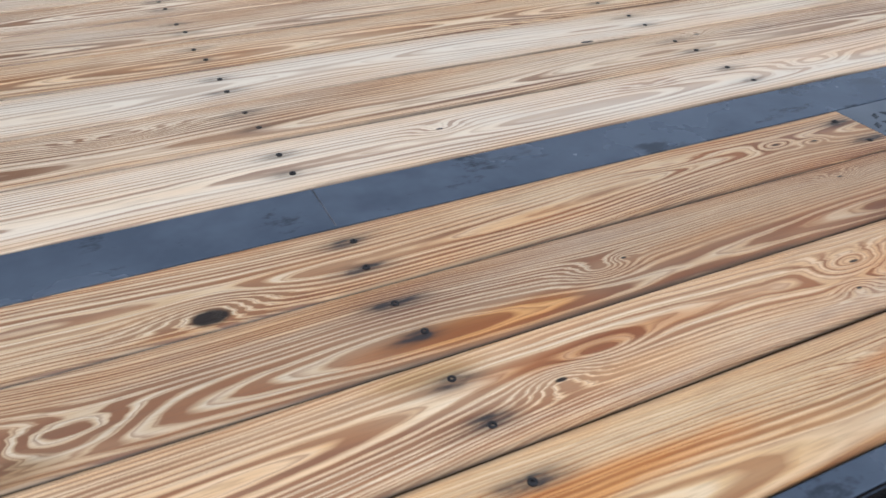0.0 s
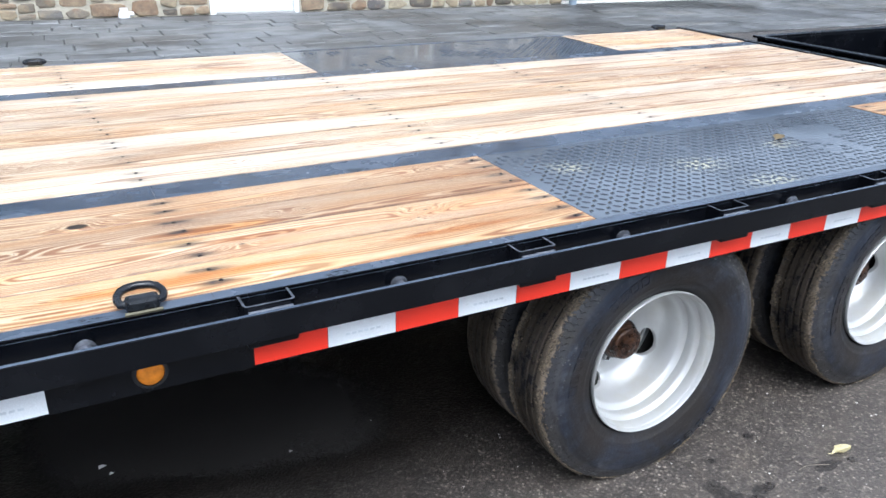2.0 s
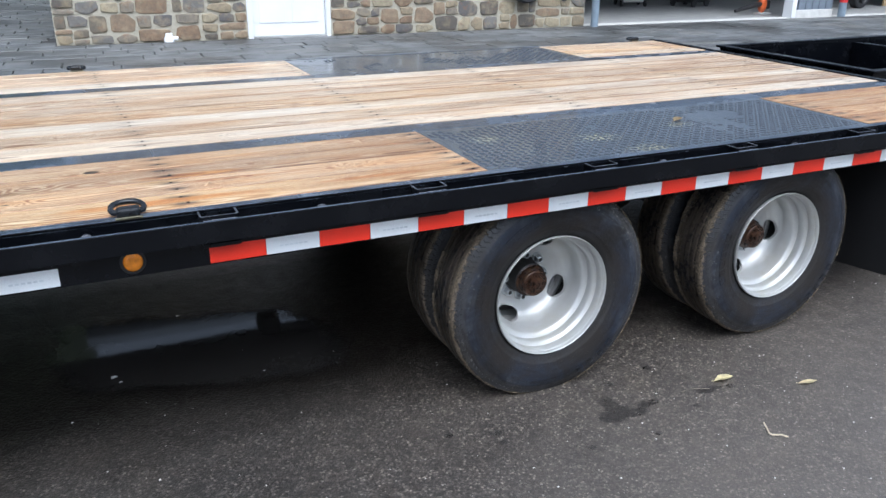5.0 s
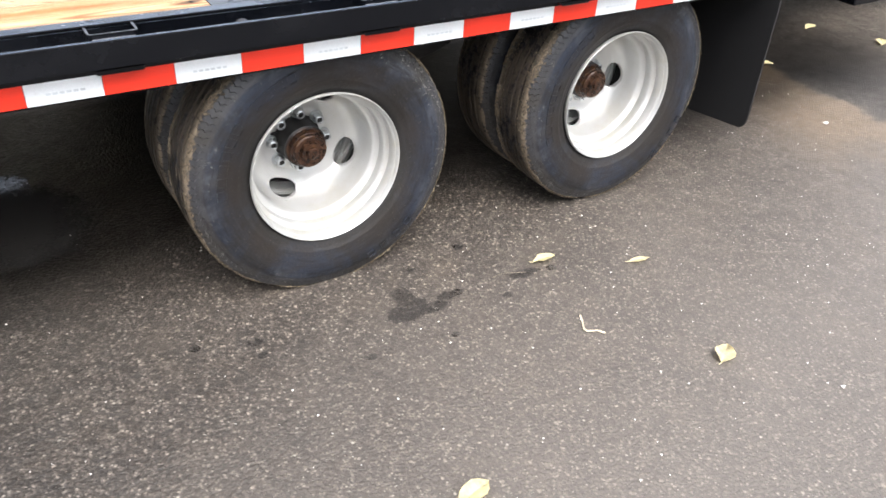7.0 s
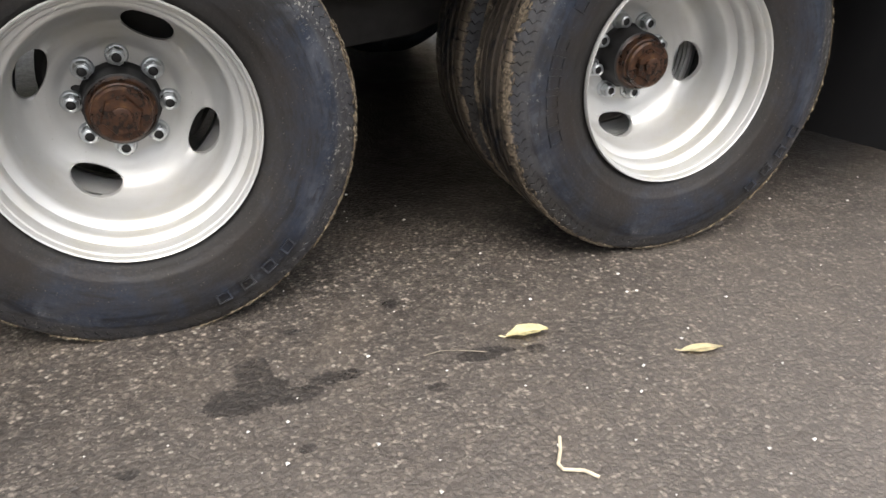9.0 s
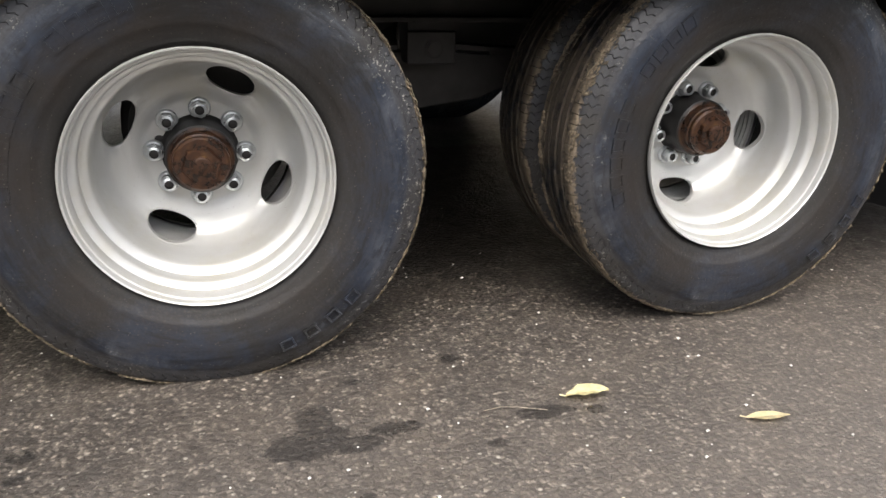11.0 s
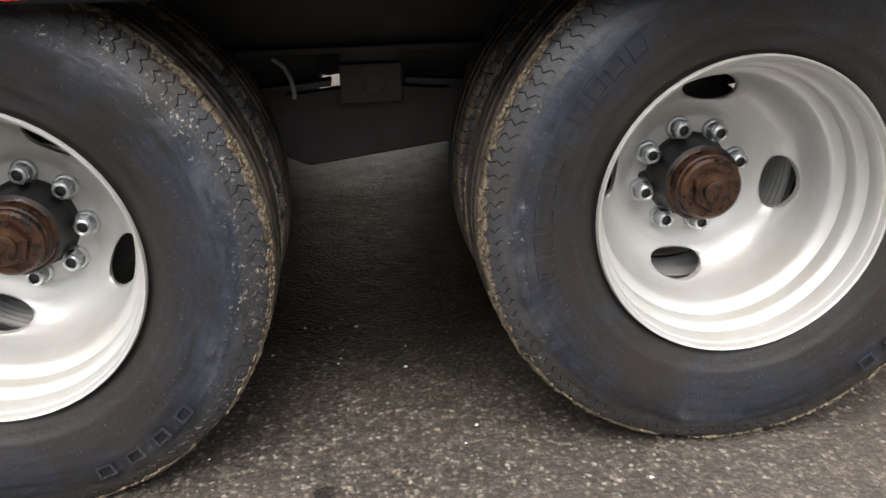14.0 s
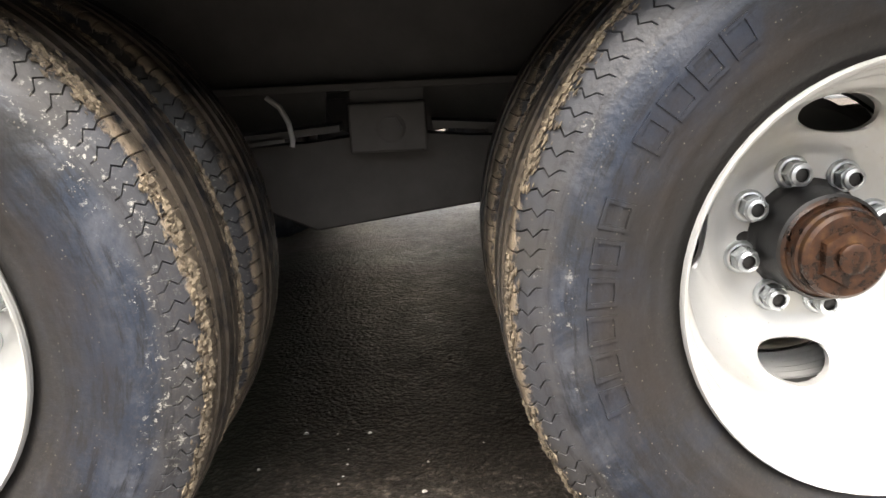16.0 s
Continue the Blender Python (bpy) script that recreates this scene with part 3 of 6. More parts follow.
def make_paver():
    m = Mat("grey_paver", rough=0.55)
    p = m.pos()
    r = m.rnd()
    isl = m.node("NewGeometry").outputs["Random Per Island"]
    k = m.math("FRACT", m.math("ADD", r, isl))
    col = m.ramp(k, (0.0, (0.17, 0.178, 0.185)), (0.4, (0.225, 0.23, 0.23)), (0.75, (0.15, 0.155, 0.162)), (1.0, (0.25, 0.245, 0.232)))
    n = m.noise(p, 3.0, 5.0, 0.65)
    damp_dark = m.ramp(m.noise(p, 0.55, 4.0, 0.6), (0.46, 0.0), (0.62, 0.72))
    col = m.mix(m.ramp(n, (0.35, 0.5), (0.7, 0.0)), col, (0.06, 0.062, 0.062))
    g = m.xyz(p)
    patch = m.ramp(m.noise(m.vec(m.math("MULTIPLY", g[0], 1.6), m.math("MULTIPLY", g[1], 4.0), 0.0), 1.0, 5.0, 0.72), (0.47, 0.0), (0.6, 0.7))
    col = m.mix(patch, col, (0.058, 0.06, 0.055))
    col = m.mix(damp_dark, col, (0.045, 0.044, 0.042))
    m.set(Base_Color=col, Roughness=m.math("MULTIPLY_ADD", damp_dark, -0.25, 0.6))
    m.bump(m.noise(p, 30.0, 4.0), 0.35, 0.006)
    return m.m


BLACK = make_black_paint()
STEEL = make_deck_steel()
RUBBER = make_rubber()
RIM = make_rim()
RUST = make_rust()
ZINC = plain("zinc_plating", (0.5, 0.52, 0.53), 0.3, 0.9, 0.2, 60.0)
DARK = plain("black_cast_iron", (0.014, 0.013, 0.013), 0.45, 0.0, 0.3, 30.0)
UNDER = plain("black_chassis_paint", (0.046, 0.043, 0.041), 0.6, 0.0, 0.35, 12.0)
BARE = plain("chipped_grey_steel", (0.2, 0.21, 0.24), 0.35, 0.3, 0.35, 40.0)
GALV = plain("scuffed_weld_steel", (0.085, 0.09, 0.105), 0.4, 0.3, 0.75, 45.0)
RED_TAPE = make_tape("red_reflective_tape", (0.8, 0.034, 0.014), 0.15)
WHITE_TAPE = make_tape("white_reflective_tape", (0.7, 0.73, 0.75), 0.5)
ORANGE = plain("amber_lens", (0.62, 0.2, 0.012), 0.18, 0.0, 0.25, 90.0, 0.05)
FLAP = plain("mudflap_rubber", (0.012, 0.012, 0.013), 0.55, 0.0, 0.2, 20.0)
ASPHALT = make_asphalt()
STONE = make_stone()
PLATE = make_plate()
# lugs coloured darker than the plate, for the sky they don't mirror
LUG = plain("shaded_lug_paint", (0.032, 0.038, 0.046), 0.16, 0.0, 0.3, 30.0)
PAVER = make_paver()
MORTAR = plain("buff_mortar", (0.42, 0.385, 0.305), 0.9, 0.0, 0.15, 14.0, 0.4)
JOINT = plain("paver_joint", (0.055, 0.055, 0.054), 0.9, 0.0, 0.3, 10.0, 0.3)
DOORWHITE = plain("white_door_paint", (0.8, 0.81, 0.82), 0.35, 0.0, 0.03, 3.0, 0.02)
POSTBLUE = plain("blue_grey_post_paint", (0.2, 0.25, 0.3), 0.45, 0.0, 0.15, 10.0)
SIDING = plain("slate_blue_siding", (0.17, 0.2, 0.24), 0.6, 0.0, 0.15, 8.0)
CONCRETE = plain("garage_concrete", (0.3, 0.3, 0.29), 0.6, 0.0, 0.2, 4.0)
PALECON = plain("pale_concrete", (0.62, 0.61, 0.58), 0.7, 0.0, 0.15, 6.0)
INNER = plain("garage_wall_paint", (0.35, 0.34, 0.32), 0.8, 0.0, 0.1, 2.0)
PLYWOOD = plain("plywood", (0.5, 0.37, 0.2), 0.7, 0.0, 0.15, 5.0)
LEAF = plain("yellow_leaf", (0.76, 0.69, 0.42), 0.5, 0.0, 0.3, 60.0)
PALE_LEAF = plain("faded_leaf", (0.7, 0.62, 0.4), 0.55, 0.0, 0.35, 60.0)
DRY_LEAF = plain("dry_leaf", (0.34, 0.25, 0.13), 0.6, 0.0, 0.35, 60.0)
GREYSTEM = plain("weathered_stem", (0.22, 0.19, 0.15), 0.8, 0.0, 0.4, 80.0)
STRAW = plain("dry_stem", (0.6, 0.52, 0.38), 0.7, 0.0, 0.2, 60.0)
TOOLORANGE = plain("orange_plastic", (0.68, 0.13, 0.03), 0.4, 0.0, 0.15, 20.0)
TOOLBLACK = plain("black_plastic", (0.02, 0.02, 0.022), 0.45, 0.0, 0.2, 20.0)
TOOLGREY = plain("light_grey_plastic", (0.5, 0.5, 0.48), 0.5, 0.0, 0.1, 20.0)
ALLOY = plain("polished_alloy", (0.7, 0.71, 0.72), 0.25, 0.8, 0.1, 20.0)
DOORRED = plain("red_sticker", (0.6, 0.03, 0.03), 0.4, 0.0, 0.1, 20.0)


def make_puddle():
    """Shallow water that thins out between the stones along its edge."""
    m = Mat("puddle_water", rough=0.05, ior=1.33)
    p = m.pos()
    g = m.xyz(p)
    n = m.noise(p, 3.0, 3.0)
    dx = m.math("ADD", g[0], 1.13)
    dy = m.math("MULTIPLY_ADD", dx, 0.27, m.math("SUBTRACT", g[1], 0.91))
    u, v = m.math("MULTIPLY", dx, 1.67), m.math("MULTIPLY", dy, 2.95)
    e = m.math("ADD", m.math("POWER", m.math("ABSOLUTE", u), 3.0), m.math("POWER", m.math("ABSOLUTE", v), 3.0))
    e = m.math("ADD", e, m.math("ADD", m.math("MULTIPLY_ADD", m.noise(p, 5.0, 3.0), 1.4, -0.7), m.math("MULTIPLY_ADD", m.noise(p, 60.0, 4.0, 0.7), 1.2, -0.6)))
    m.set(Base_Color=m.mix(n, (0.022, 0.021, 0.02), (0.034, 0.032, 0.03)), Alpha=m.ramp(e, (0.55, 1.0), (0.95, 0.0)))
    m.bump(m.noise(p, 18.0, 2.0), 0.03, 0.002)
    return m.m


PUDDLE = make_puddle()
BACKDROP_DARK = plain("dark_backdrop", (0.045, 0.06, 0.035), 0.95, 0.0, 0.4, 0.6, 0.6)
TAPEGREY = plain("faint_print", (0.5, 0.54, 0.57), 0.4)
WELD = plain("yellowed_weld", (0.075, 0.068, 0.04), 0.5, 0.3, 0.4, 90.0)
STRAP = plain("pale_hose", (0.35, 0.35, 0.34), 0.5, 0.0, 0.2, 30.0)


def make_mud():
    m = Mat("dried_mud", rough=0.95)
    isl = m.node("NewGeometry").outputs["Random Per Island"]
    n = m.noise(m.local(), 160.0, 3.0)
    col = m.ramp(isl, (0.0, (0.075, 0.059, 0.042)), (0.5, (0.16, 0.127, 0.087)), (1.0, (0.25, 0.2, 0.137)))
    m.set(Base_Color=m.mix(m.ramp(n, (0.35, 0.6), (0.6, 0.0)), col, (0.07, 0.055, 0.038)))
    m.bump(n, 0.6, 0.002)
    return m.m


MUD = make_mud()


# ---- mesh helpers ----
def mesh_of(bm, name, material, smooth=None):
    me = bpy.data.meshes.new(name)
    bmesh.ops.recalc_face_normals(bm, faces=bm.faces)
    bm.to_mesh(me)
    bm.free()
    for mat in material if isinstance(material, (list, tuple)) else [material]:
        me.materials.append(mat)
    if smooth is not None:
        me.shade_smooth()
        me.set_sharp_from_angle(angle=radians(smooth))
    return me


def part(name, bm, material, parent=None, label="", smooth=None, at=None):
    """Links a bmesh as one mesh object, under a thing or a part."""
    ob = new(name, bm if isinstance(bm, bpy.types.Mesh) else mesh_of(bm, name, material, smooth))
    if parent is not None:
        ob.parent = parent
    if at is not None:
        ob.matrix_basis = at
    return tagged(ob, label)


def thing(name, label, category, at=None, group="", kind=""):
    ob = new(name)
    ob.empty_display_size = 0.1
    if at is not None:
        ob.matrix_basis = at
    return tagged(ob, label, category, group, kind)


def box(bm, x0, y0, z0, x1, y1, z1, bevel=0.0, at=None):
    made = bmesh.ops.create_cube(bm, size=1.0)["verts"]
    m = Matrix.Translation(((x0 + x1) / 2, (y0 + y1) / 2, (z0 + z1) / 2)) @ Matrix.Diagonal((x1 - x0, y1 - y0, z1 - z0, 1))
    bmesh.ops.transform(bm, matrix=m, verts=made)
    if bevel:
        edges = list({e for v in made for e in v.link_edges})
        res = bmesh.ops.bevel(bm, geom=edges, offset=bevel, segments=2, affect="EDGES", profile=0.5)
        made = list({v for f in res["faces"] for v in f.verts} | {v for v in made if v.is_valid})
    if at is not None:
        bmesh.ops.transform(bm, matrix=at, verts=made)
    return bm


def solid(*args, bevel=0.0):
    return box(bmesh.new(), *args, bevel=bevel)


def sheen_top(bm, least=0.6):
    """Gives faces that look up the second, lighter material, as painted sky sheen."""
    bm.normal_update()
    for f in bm.faces:
        if f.normal.z > least:
            f.material_index = 1
    return bm


def lathe(profile, n=48, bm=None, closed=False, wobble=None):
    """Turns (radius, y) round the y axis."""
    bm = bm or bmesh.new()
    rings = []
    for r, y in profile:
        if r < 1e-6:
            rings.append([bm.verts.new((0, y, 0))])
        else:
            rings.append([bm.verts.new((r * math.cos(2 * math.pi * k / n), y, r * math.sin(2 * math.pi * k / n))) for k in range(n)])
    pairs = list(zip(rings, rings[1:])) + ([(rings[-1], rings[0])] if closed else [])
    for a, b in pairs:
        for k in range(n):
            j = (k + 1) % n
            if len(a) == 1:
                bm.faces.new((a[0], b[k], b[j]))
            elif len(b) == 1:
                bm.faces.new((a[k], b[0], a[j]))
            else:
                bm.faces.new((a[k], b[k], b[j], a[j]))
    return bm


def tube(points, radius, n=10, closed=False, bm=None):
    """A round bar along a line of points."""
    bm = bm or bmesh.new()
    pts = [Vector(p) for p in points]
    rings = []
    for i, p in enumerate(pts):
        a = pts[i - 1] if i or closed else p
        b = pts[(i + 1) % len(pts)] if i < len(pts) - 1 or closed else p
        d = (b - a).normalized()
        u = d.orthogonal().normalized() if not rings else (u - d * u.dot(d)).normalized()
        w = d.cross(u)
        r = radius(i) if callable(radius) else radius
        rings.append([bm.verts.new(p + r * (u * math.cos(2 * math.pi * k / n) + w * math.sin(2 * math.pi * k / n))) for k in range(n)])
    for a, b in list(zip(rings, rings[1:])) + ([(rings[-1], rings[0])] if closed else []):
        for k in range(n):
            j = (k + 1) % n
            bm.faces.new((a[k], a[j], b[j], b[k]))
    if not closed:
        bm.faces.new(rings[0])
        bm.faces.new(rings[-1][::-1])
    return bm


def prism(points, y0, y1, bm=None, bevel=0.0):
    """A flat outline in x, z pushed from y0 to y1."""
    bm = bm or bmesh.new()
    a = [bm.verts.new((x, y0, z)) for x, z in points]
    b = [bm.verts.new((x, y1, z)) for x, z in points]
    n = len(points)
    bm.faces.new(a)
    bm.faces.new(b[::-1])
    for k in range(n):
        bm.faces.new((a[k], b[k], b[(k + 1) % n], a[(k + 1) % n]))
    if bevel:
        bmesh.ops.bevel(bm, geom=list(bm.edges), offset=bevel, segments=1, affect="EDGES")
    return bm


# ---- the ground ----
def ground_sheet():
    bm = bmesh.new()
    xs = [-900, -60, -12, -4, -2, 0, 2, 4, 8, 20, 60, 900]
    ys = [-900, -60, -12, -4, -2, 0, 2, 4, 7.0, 30, 60, 900]
    grid = [[bm.verts.new((x, y, 0)) for x in xs] for y in ys]
    for j in range(len(ys) - 1):
        for i in range(len(xs) - 1):
            bm.faces.new((grid[j][i], grid[j][i + 1], grid[j + 1][i + 1], grid[j + 1][i]))
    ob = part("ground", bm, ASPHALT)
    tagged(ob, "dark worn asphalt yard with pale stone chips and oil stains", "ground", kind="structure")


ground_sheet()


# ---- the trailer ----
DECK = 0.842
NEAR, FAR = 0.03, 2.625  # outer faces of the two side channels
LEFT, REAR = -4.2, 2.52  # ends of the deck
PLATE0, PLATE1 = -0.256, 1.53
trailer = thing("flatbed_trailer", "black flatbed trailer with pine plank deck on tandem dual wheels", "trailer")


def board(x0, x1, y0, y1, mat, rows, thick=0.036):
    """One deck plank with rounded, slightly worn edges and its screws."""
    w, cy = (y1 - y0) / 2 - 0.0011, (y0 + y1) / 2
    n = max(2, int((x1 - x0) / 0.12))
    bm = bmesh.new()
    sect = [(-w, -thick), (-w, -0.004), (-w + 0.003, 0.0), (w - 0.003, 0.0), (w, -0.004), (w, -thick)]
    cols = []
    for i in range(n + 1):
        x = x0 + 0.002 + (x1 - x0 - 0.004) * i / n
        dy = 0.0012 * noise.noise((x * 2.0, cy * 9, 0.0))
        dz = 0.0012 * noise.noise((x * 1.3, cy * 7, 4.0))
        cols.append([bm.verts.new((x, y + dy, z + dz)) for y, z in sect])
    for a, b in zip(cols, cols[1:]):
        for k in range(len(sect)):
            j = (k + 1) % len(sect)
            bm.faces.new((a[k], a[j], b[j], b[k]))
    bm.faces.new(cols[0])
    bm.faces.new(cols[-1][::-1])
    ob = part("plank", bm, mat, trailer, at=Matrix.Translation((0, cy, DECK)))
    for row, lean in rows:
        for s in (-1, 1):
            y = cy + s * 0.032 + random.uniform(-0.006, 0.006)
            x = row - lean * y + random.uniform(-0.008, 0.008)
            if x0 + 0.02 < x < x1 - 0.02:
                part("screw", SCREW, None, ob, at=Matrix.Translation((x, y - cy, 0.0012)))
    return ob


def screw_mesh():
    bm = bmesh.new()
    prof = [(0.0, -0.0012), (0.0018, -0.0012), (0.0022, 0.0006), (0.0052, 0.0), (0.0056, -0.003)]
    n = 10
    rings = [[bm.verts.new((r * math.cos(2 * math.pi * k / n), r * math.sin(2 * math.pi * k / n), z)) for k in range(n)] for r, z in prof[1:]]
    bm.faces.new(rings[0])
    for a, b in zip(rings, rings[1:]):
        for k in range(n):
            bm.faces.new((a[k], b[k], b[(k + 1) % n], a[(k + 1) % n]))
    return mesh_of(bm, "screw", DARK)


SCREW = screw_mesh()
for k in range(4):
    w = (0.644 - 0.064) / 4
    y = 0.064 + k * w
    board(LEFT, PLATE0, y, y + w, WOOD_NEAR, SCREW_ROWS)
    board(PLATE1, REAR, y, y + w, WOOD_NEAR, SCREW_ROWS)
for k in range(7):
    w = (1.935 - 0.757) / 7
    board(LEFT, REAR, 0.757 + k * w, 0.757 + (k + 1) * w, WOOD_MID, SCREW_ROWS)
for k in range(4):
    w = (2.59 - 2.042) / 4
    y = 2.042 + k * w
    board(LEFT, PLATE0, y, y + w, WOOD_MID, SCREW_ROWS, 0.02)
    board(PLATE1, REAR, y, y + w, WOOD_MID, SCREW_ROWS, 0.02)

# longitudinal steel strips between the plank fields, and the side channels
part("deck_strip", solid(LEFT, 0.645, DECK - 0.03, REAR, 0.756, DECK - 0.001, bevel=0.002), STEEL, trailer, "flat dark steel strip")
part("deck_strip", solid(LEFT, 1.936, DECK - 0.03, REAR, 2.041, DECK - 0.001, bevel=0.002), STEEL, trailer, "flat dark steel strip")
for y0, y1, yw, drop in ((NEAR, 0.063, NEAR, 0.15), (2.591, FAR, FAR - 0.008, 0.013)):
    bm = solid(LEFT, y0, DECK - 0.009, REAR, y1, DECK, bevel=0.0025)
    box(bm, LEFT, yw, DECK - drop, REAR, yw + 0.008, DECK - 0.0095)
    bm.normal_update()
    part("side_channel", sheen_top(bm), [BLACK, STEEL], trailer, "dark steel side channel")
for y0, y1 in ((0.647, 0.754), (0.035, 0.06)):
    part("chalk_line", solid(-1.2228, y0, DECK - 0.0009 if y0 > 0.5 else DECK + 0.0001, -1.2205, y1, DECK - 0.0004 if y0 > 0.5 else DECK + 0.0006), GALV, trailer, "pale scribed line")
part("end_channel", solid(REAR + 0.001, NEAR, DECK - 0.15, REAR + 0.045, FAR, DECK + 0.006, bevel=0.003), BLACK, trailer)


def tread_plate(y0, y1):
    body = part("tread_plate", solid(PLATE0 + 0.002, y0 + 0.001, DECK - 0.012, PLATE1 - 0.002, y1 - 0.001, DECK - 0.0015, bevel=0.001), PLATE, trailer, "damp black diamond tread plate")
    step, k = 0.0285, 0
    verts, faces = [], []
    ny, nx = int((y1 - y0 - 0.02) / step), int((PLATE1 - PLATE0 - 0.02) / step)
    for j in range(ny):
        for i in range(nx):
            cx, cy = PLATE0 + 0.024 + i * step, y0 + 0.022 + j * step
            film = 0.9 * noise.noise((cx * 2.6, cy * 3.4, 8.0)) + 0.35 * noise.noise((cx * 11, cy * 11, 2.0))
            film += 0.5 * max(0.0, 1 - (cx - PLATE0) / 0.06) + 0.5 * max(0.0, 1 - (y1 - cy) / 0.08)
            if film > (0.42 if y0 < 1 else -0.15 + 0.9 * max(0.0, cx - 0.75)):
                continue  # under the standing water
            a = radians(45 if (i + j) % 2 else -45)
            u, v = Vector((math.cos(a), math.sin(a), 0)), Vector((-math.sin(a), math.cos(a), 0))
            c, b = Vector((cx, cy, DECK - 0.0016)), len(verts)
            for s, t, z in ((-1, 0, 0), (0, -1, 0), (1, 0, 0), (0, 1, 0), (-0.45, 0, 1), (0.45, 0, 1)):
                verts.append(c + u * (s * 0.0142) + v * (t * 0.007) + Vector((0, 0, z * 0.0027)))
            faces += [(b, b + 1, b + 4), (b + 1, b + 5, b + 4), (b + 1, b + 2, b + 5), (b + 2, b + 3, b + 5), (b + 3, b + 4, b + 5), (b + 3, b, b + 4)]
    me = bpy.data.meshes.new("raised_tread")
    me.from_pydata(verts, [], faces)
    me.materials.append(LUG)
    tagged(part("raised_tread", me, None, body, "raised diamond bars"), kind="stuff")


tread_plate(0.064, 0.644)
tread_plate(2.042, 2.59)

# rub rail, tape plate, spools and stake pockets
POCKETS = [-1.128 - 0.632 * 3, -1.128 - 0.632 * 2, -1.128 - 0.632, -1.128, -0.496, 0.142, 0.775, 1.41, 2.05]
SPOOLS = [-2.72, -2.09, -1.462, -0.832, -0.204, 0.42, 1.06, 1.73, 2.36]


def pocket_mesh():
    """A stake pocket: a bent strap with round corners, open at the top, and the gusset in front of it."""
    bm = bmesh.new()
    x, ya, yb, r = 0.052, -0.022, NEAR - 0.001, 0.008
    path = [(-x, yb), (-x, ya + r), (-x + r * 0.3, ya + r * 0.3), (-x + r, ya), (x - r, ya), (x - r * 0.3, ya + r * 0.3), (x, ya + r), (x, yb)]
    inner = [(-x + 0.005, yb), (-x + 0.005, ya + r), (-x + 0.0045 + r * 0.3, ya + 0.0045 + r * 0.3), (-x + r, ya + 0.005), (x - r, ya + 0.005), (x - 0.0045 - r * 0.3, ya + 0.0045 + r * 0.3), (x - 0.005, ya + r), (x - 0.005, yb)]
    for a, b in ((0, 1), (1, 2), (2, 3), (3, 4), (4, 5), (5, 6), (6, 7)):
        top = [bm.verts.new((*p, 0.838)) for p in (path[a], path[b], inner[b], inner[a])]
        bot = [bm.verts.new((*p, 0.768)) for p in (path[a], path[b], inner[b], inner[a])]
        bm.faces.new(top)
        bm.faces.new(bot[::-1])
        for k in range(4):
            bm.faces.new((top[k], top[(k + 1) % 4], bot[(k + 1) % 4], bot[k]))
    bmesh.ops.remove_doubles(bm, verts=bm.verts, dist=0.0002)
    bmesh.ops.recalc_face_normals(bm, faces=bm.faces)
    return mesh_of(sheen_top(bm), "stake_pocket", [BLACK, GALV])


def spool_mesh():
    bm = lathe([(0.0, -0.036), (0.0125, -0.036), (0.0125, 0.029), (0.0, 0.029)], 16)
    for k in range(2):
        lathe([(0.0125, 0.012 + 0.007 * k), (0.0205 - 0.003 * k, 0.015 + 0.007 * k), (0.0125, 0.02 + 0.007 * k)], 16, bm)
    return mesh_of(bm, "spool", GALV, 40)


POCKET_ME, SPOOL_ME = pocket_mesh(), spool_mesh()
part("rub_rail", sheen_top(solid(LEFT, -0.046, 0.772, REAR + 0.045, -0.036, 0.832, bevel=0.0025)), [BLACK, STEEL], trailer, "black flat-bar rub rail")
part("side_plate", solid(LEFT, 0.0, 0.694, REAR + 0.045, 0.008, 0.756, bevel=0.002), BLACK, trailer)
for x in POCKETS:
    pk = part("stake_pocket", POCKET_ME, None, trailer, "black steel stake pocket", at=Matrix.Translation((x, 0, 0)))
    part("pocket_foot", prism([(x - 0.052, 0.7675), (x + 0.052, 0.7675), (x + 0.05, 0.755), (x - 0.05, 0.755)], -0.034, -0.001, bevel=0.002), BLACK, pk, at=Matrix.Translation((-x, 0, 0)))
    part("gusset", solid(x - 0.045, -0.0355, 0.774, x + 0.045, -0.0225, 0.829, bevel=0.002), BARE, trailer, "worn grey gusset")
for x in SPOOLS:
    part("pipe_spool", SPOOL_ME, None, trailer, "short scuffed pipe spool", at=Matrix.Translation((x, 0, 0.8)))

# deep black sill under the rear end of the deck
part("rear_sill", solid(2.292, 0.018, 0.562, 2.63, 2.6, 0.705, bevel=0.004), BLACK, trailer, "black steel rear sill")

# conspicuity tape: red and white lengths on the near side plate
for k in range(-4, 22):
    if k in (-1, -2):
        continue
    x0 = -1.162 + 0.1572 * k + 0.008 * max(0, k - 12) if k >= 0 else -1.54 + 0.1572 * (k + 2)
    red = k % 2 == 0
    bm = solid(x0 + 0.0006, -0.0012, 0.699, x0 + (0.1566 if k < 12 else 0.1646), 0.0002, 0.7462)
    part("reflective_tape", bm, RED_TAPE if red else WHITE_TAPE, trailer, "red reflective tape" if red else "white reflective tape")
    if not red:
        for q in range(6):
            part("print_mark", solid(x0 + 0.04 + 0.014 * q, -0.0016, 0.718, x0 + 0.05 + 0.014 * q, -0.0011, 0.723), TAPEGREY, trailer, "faint grey printed bar")

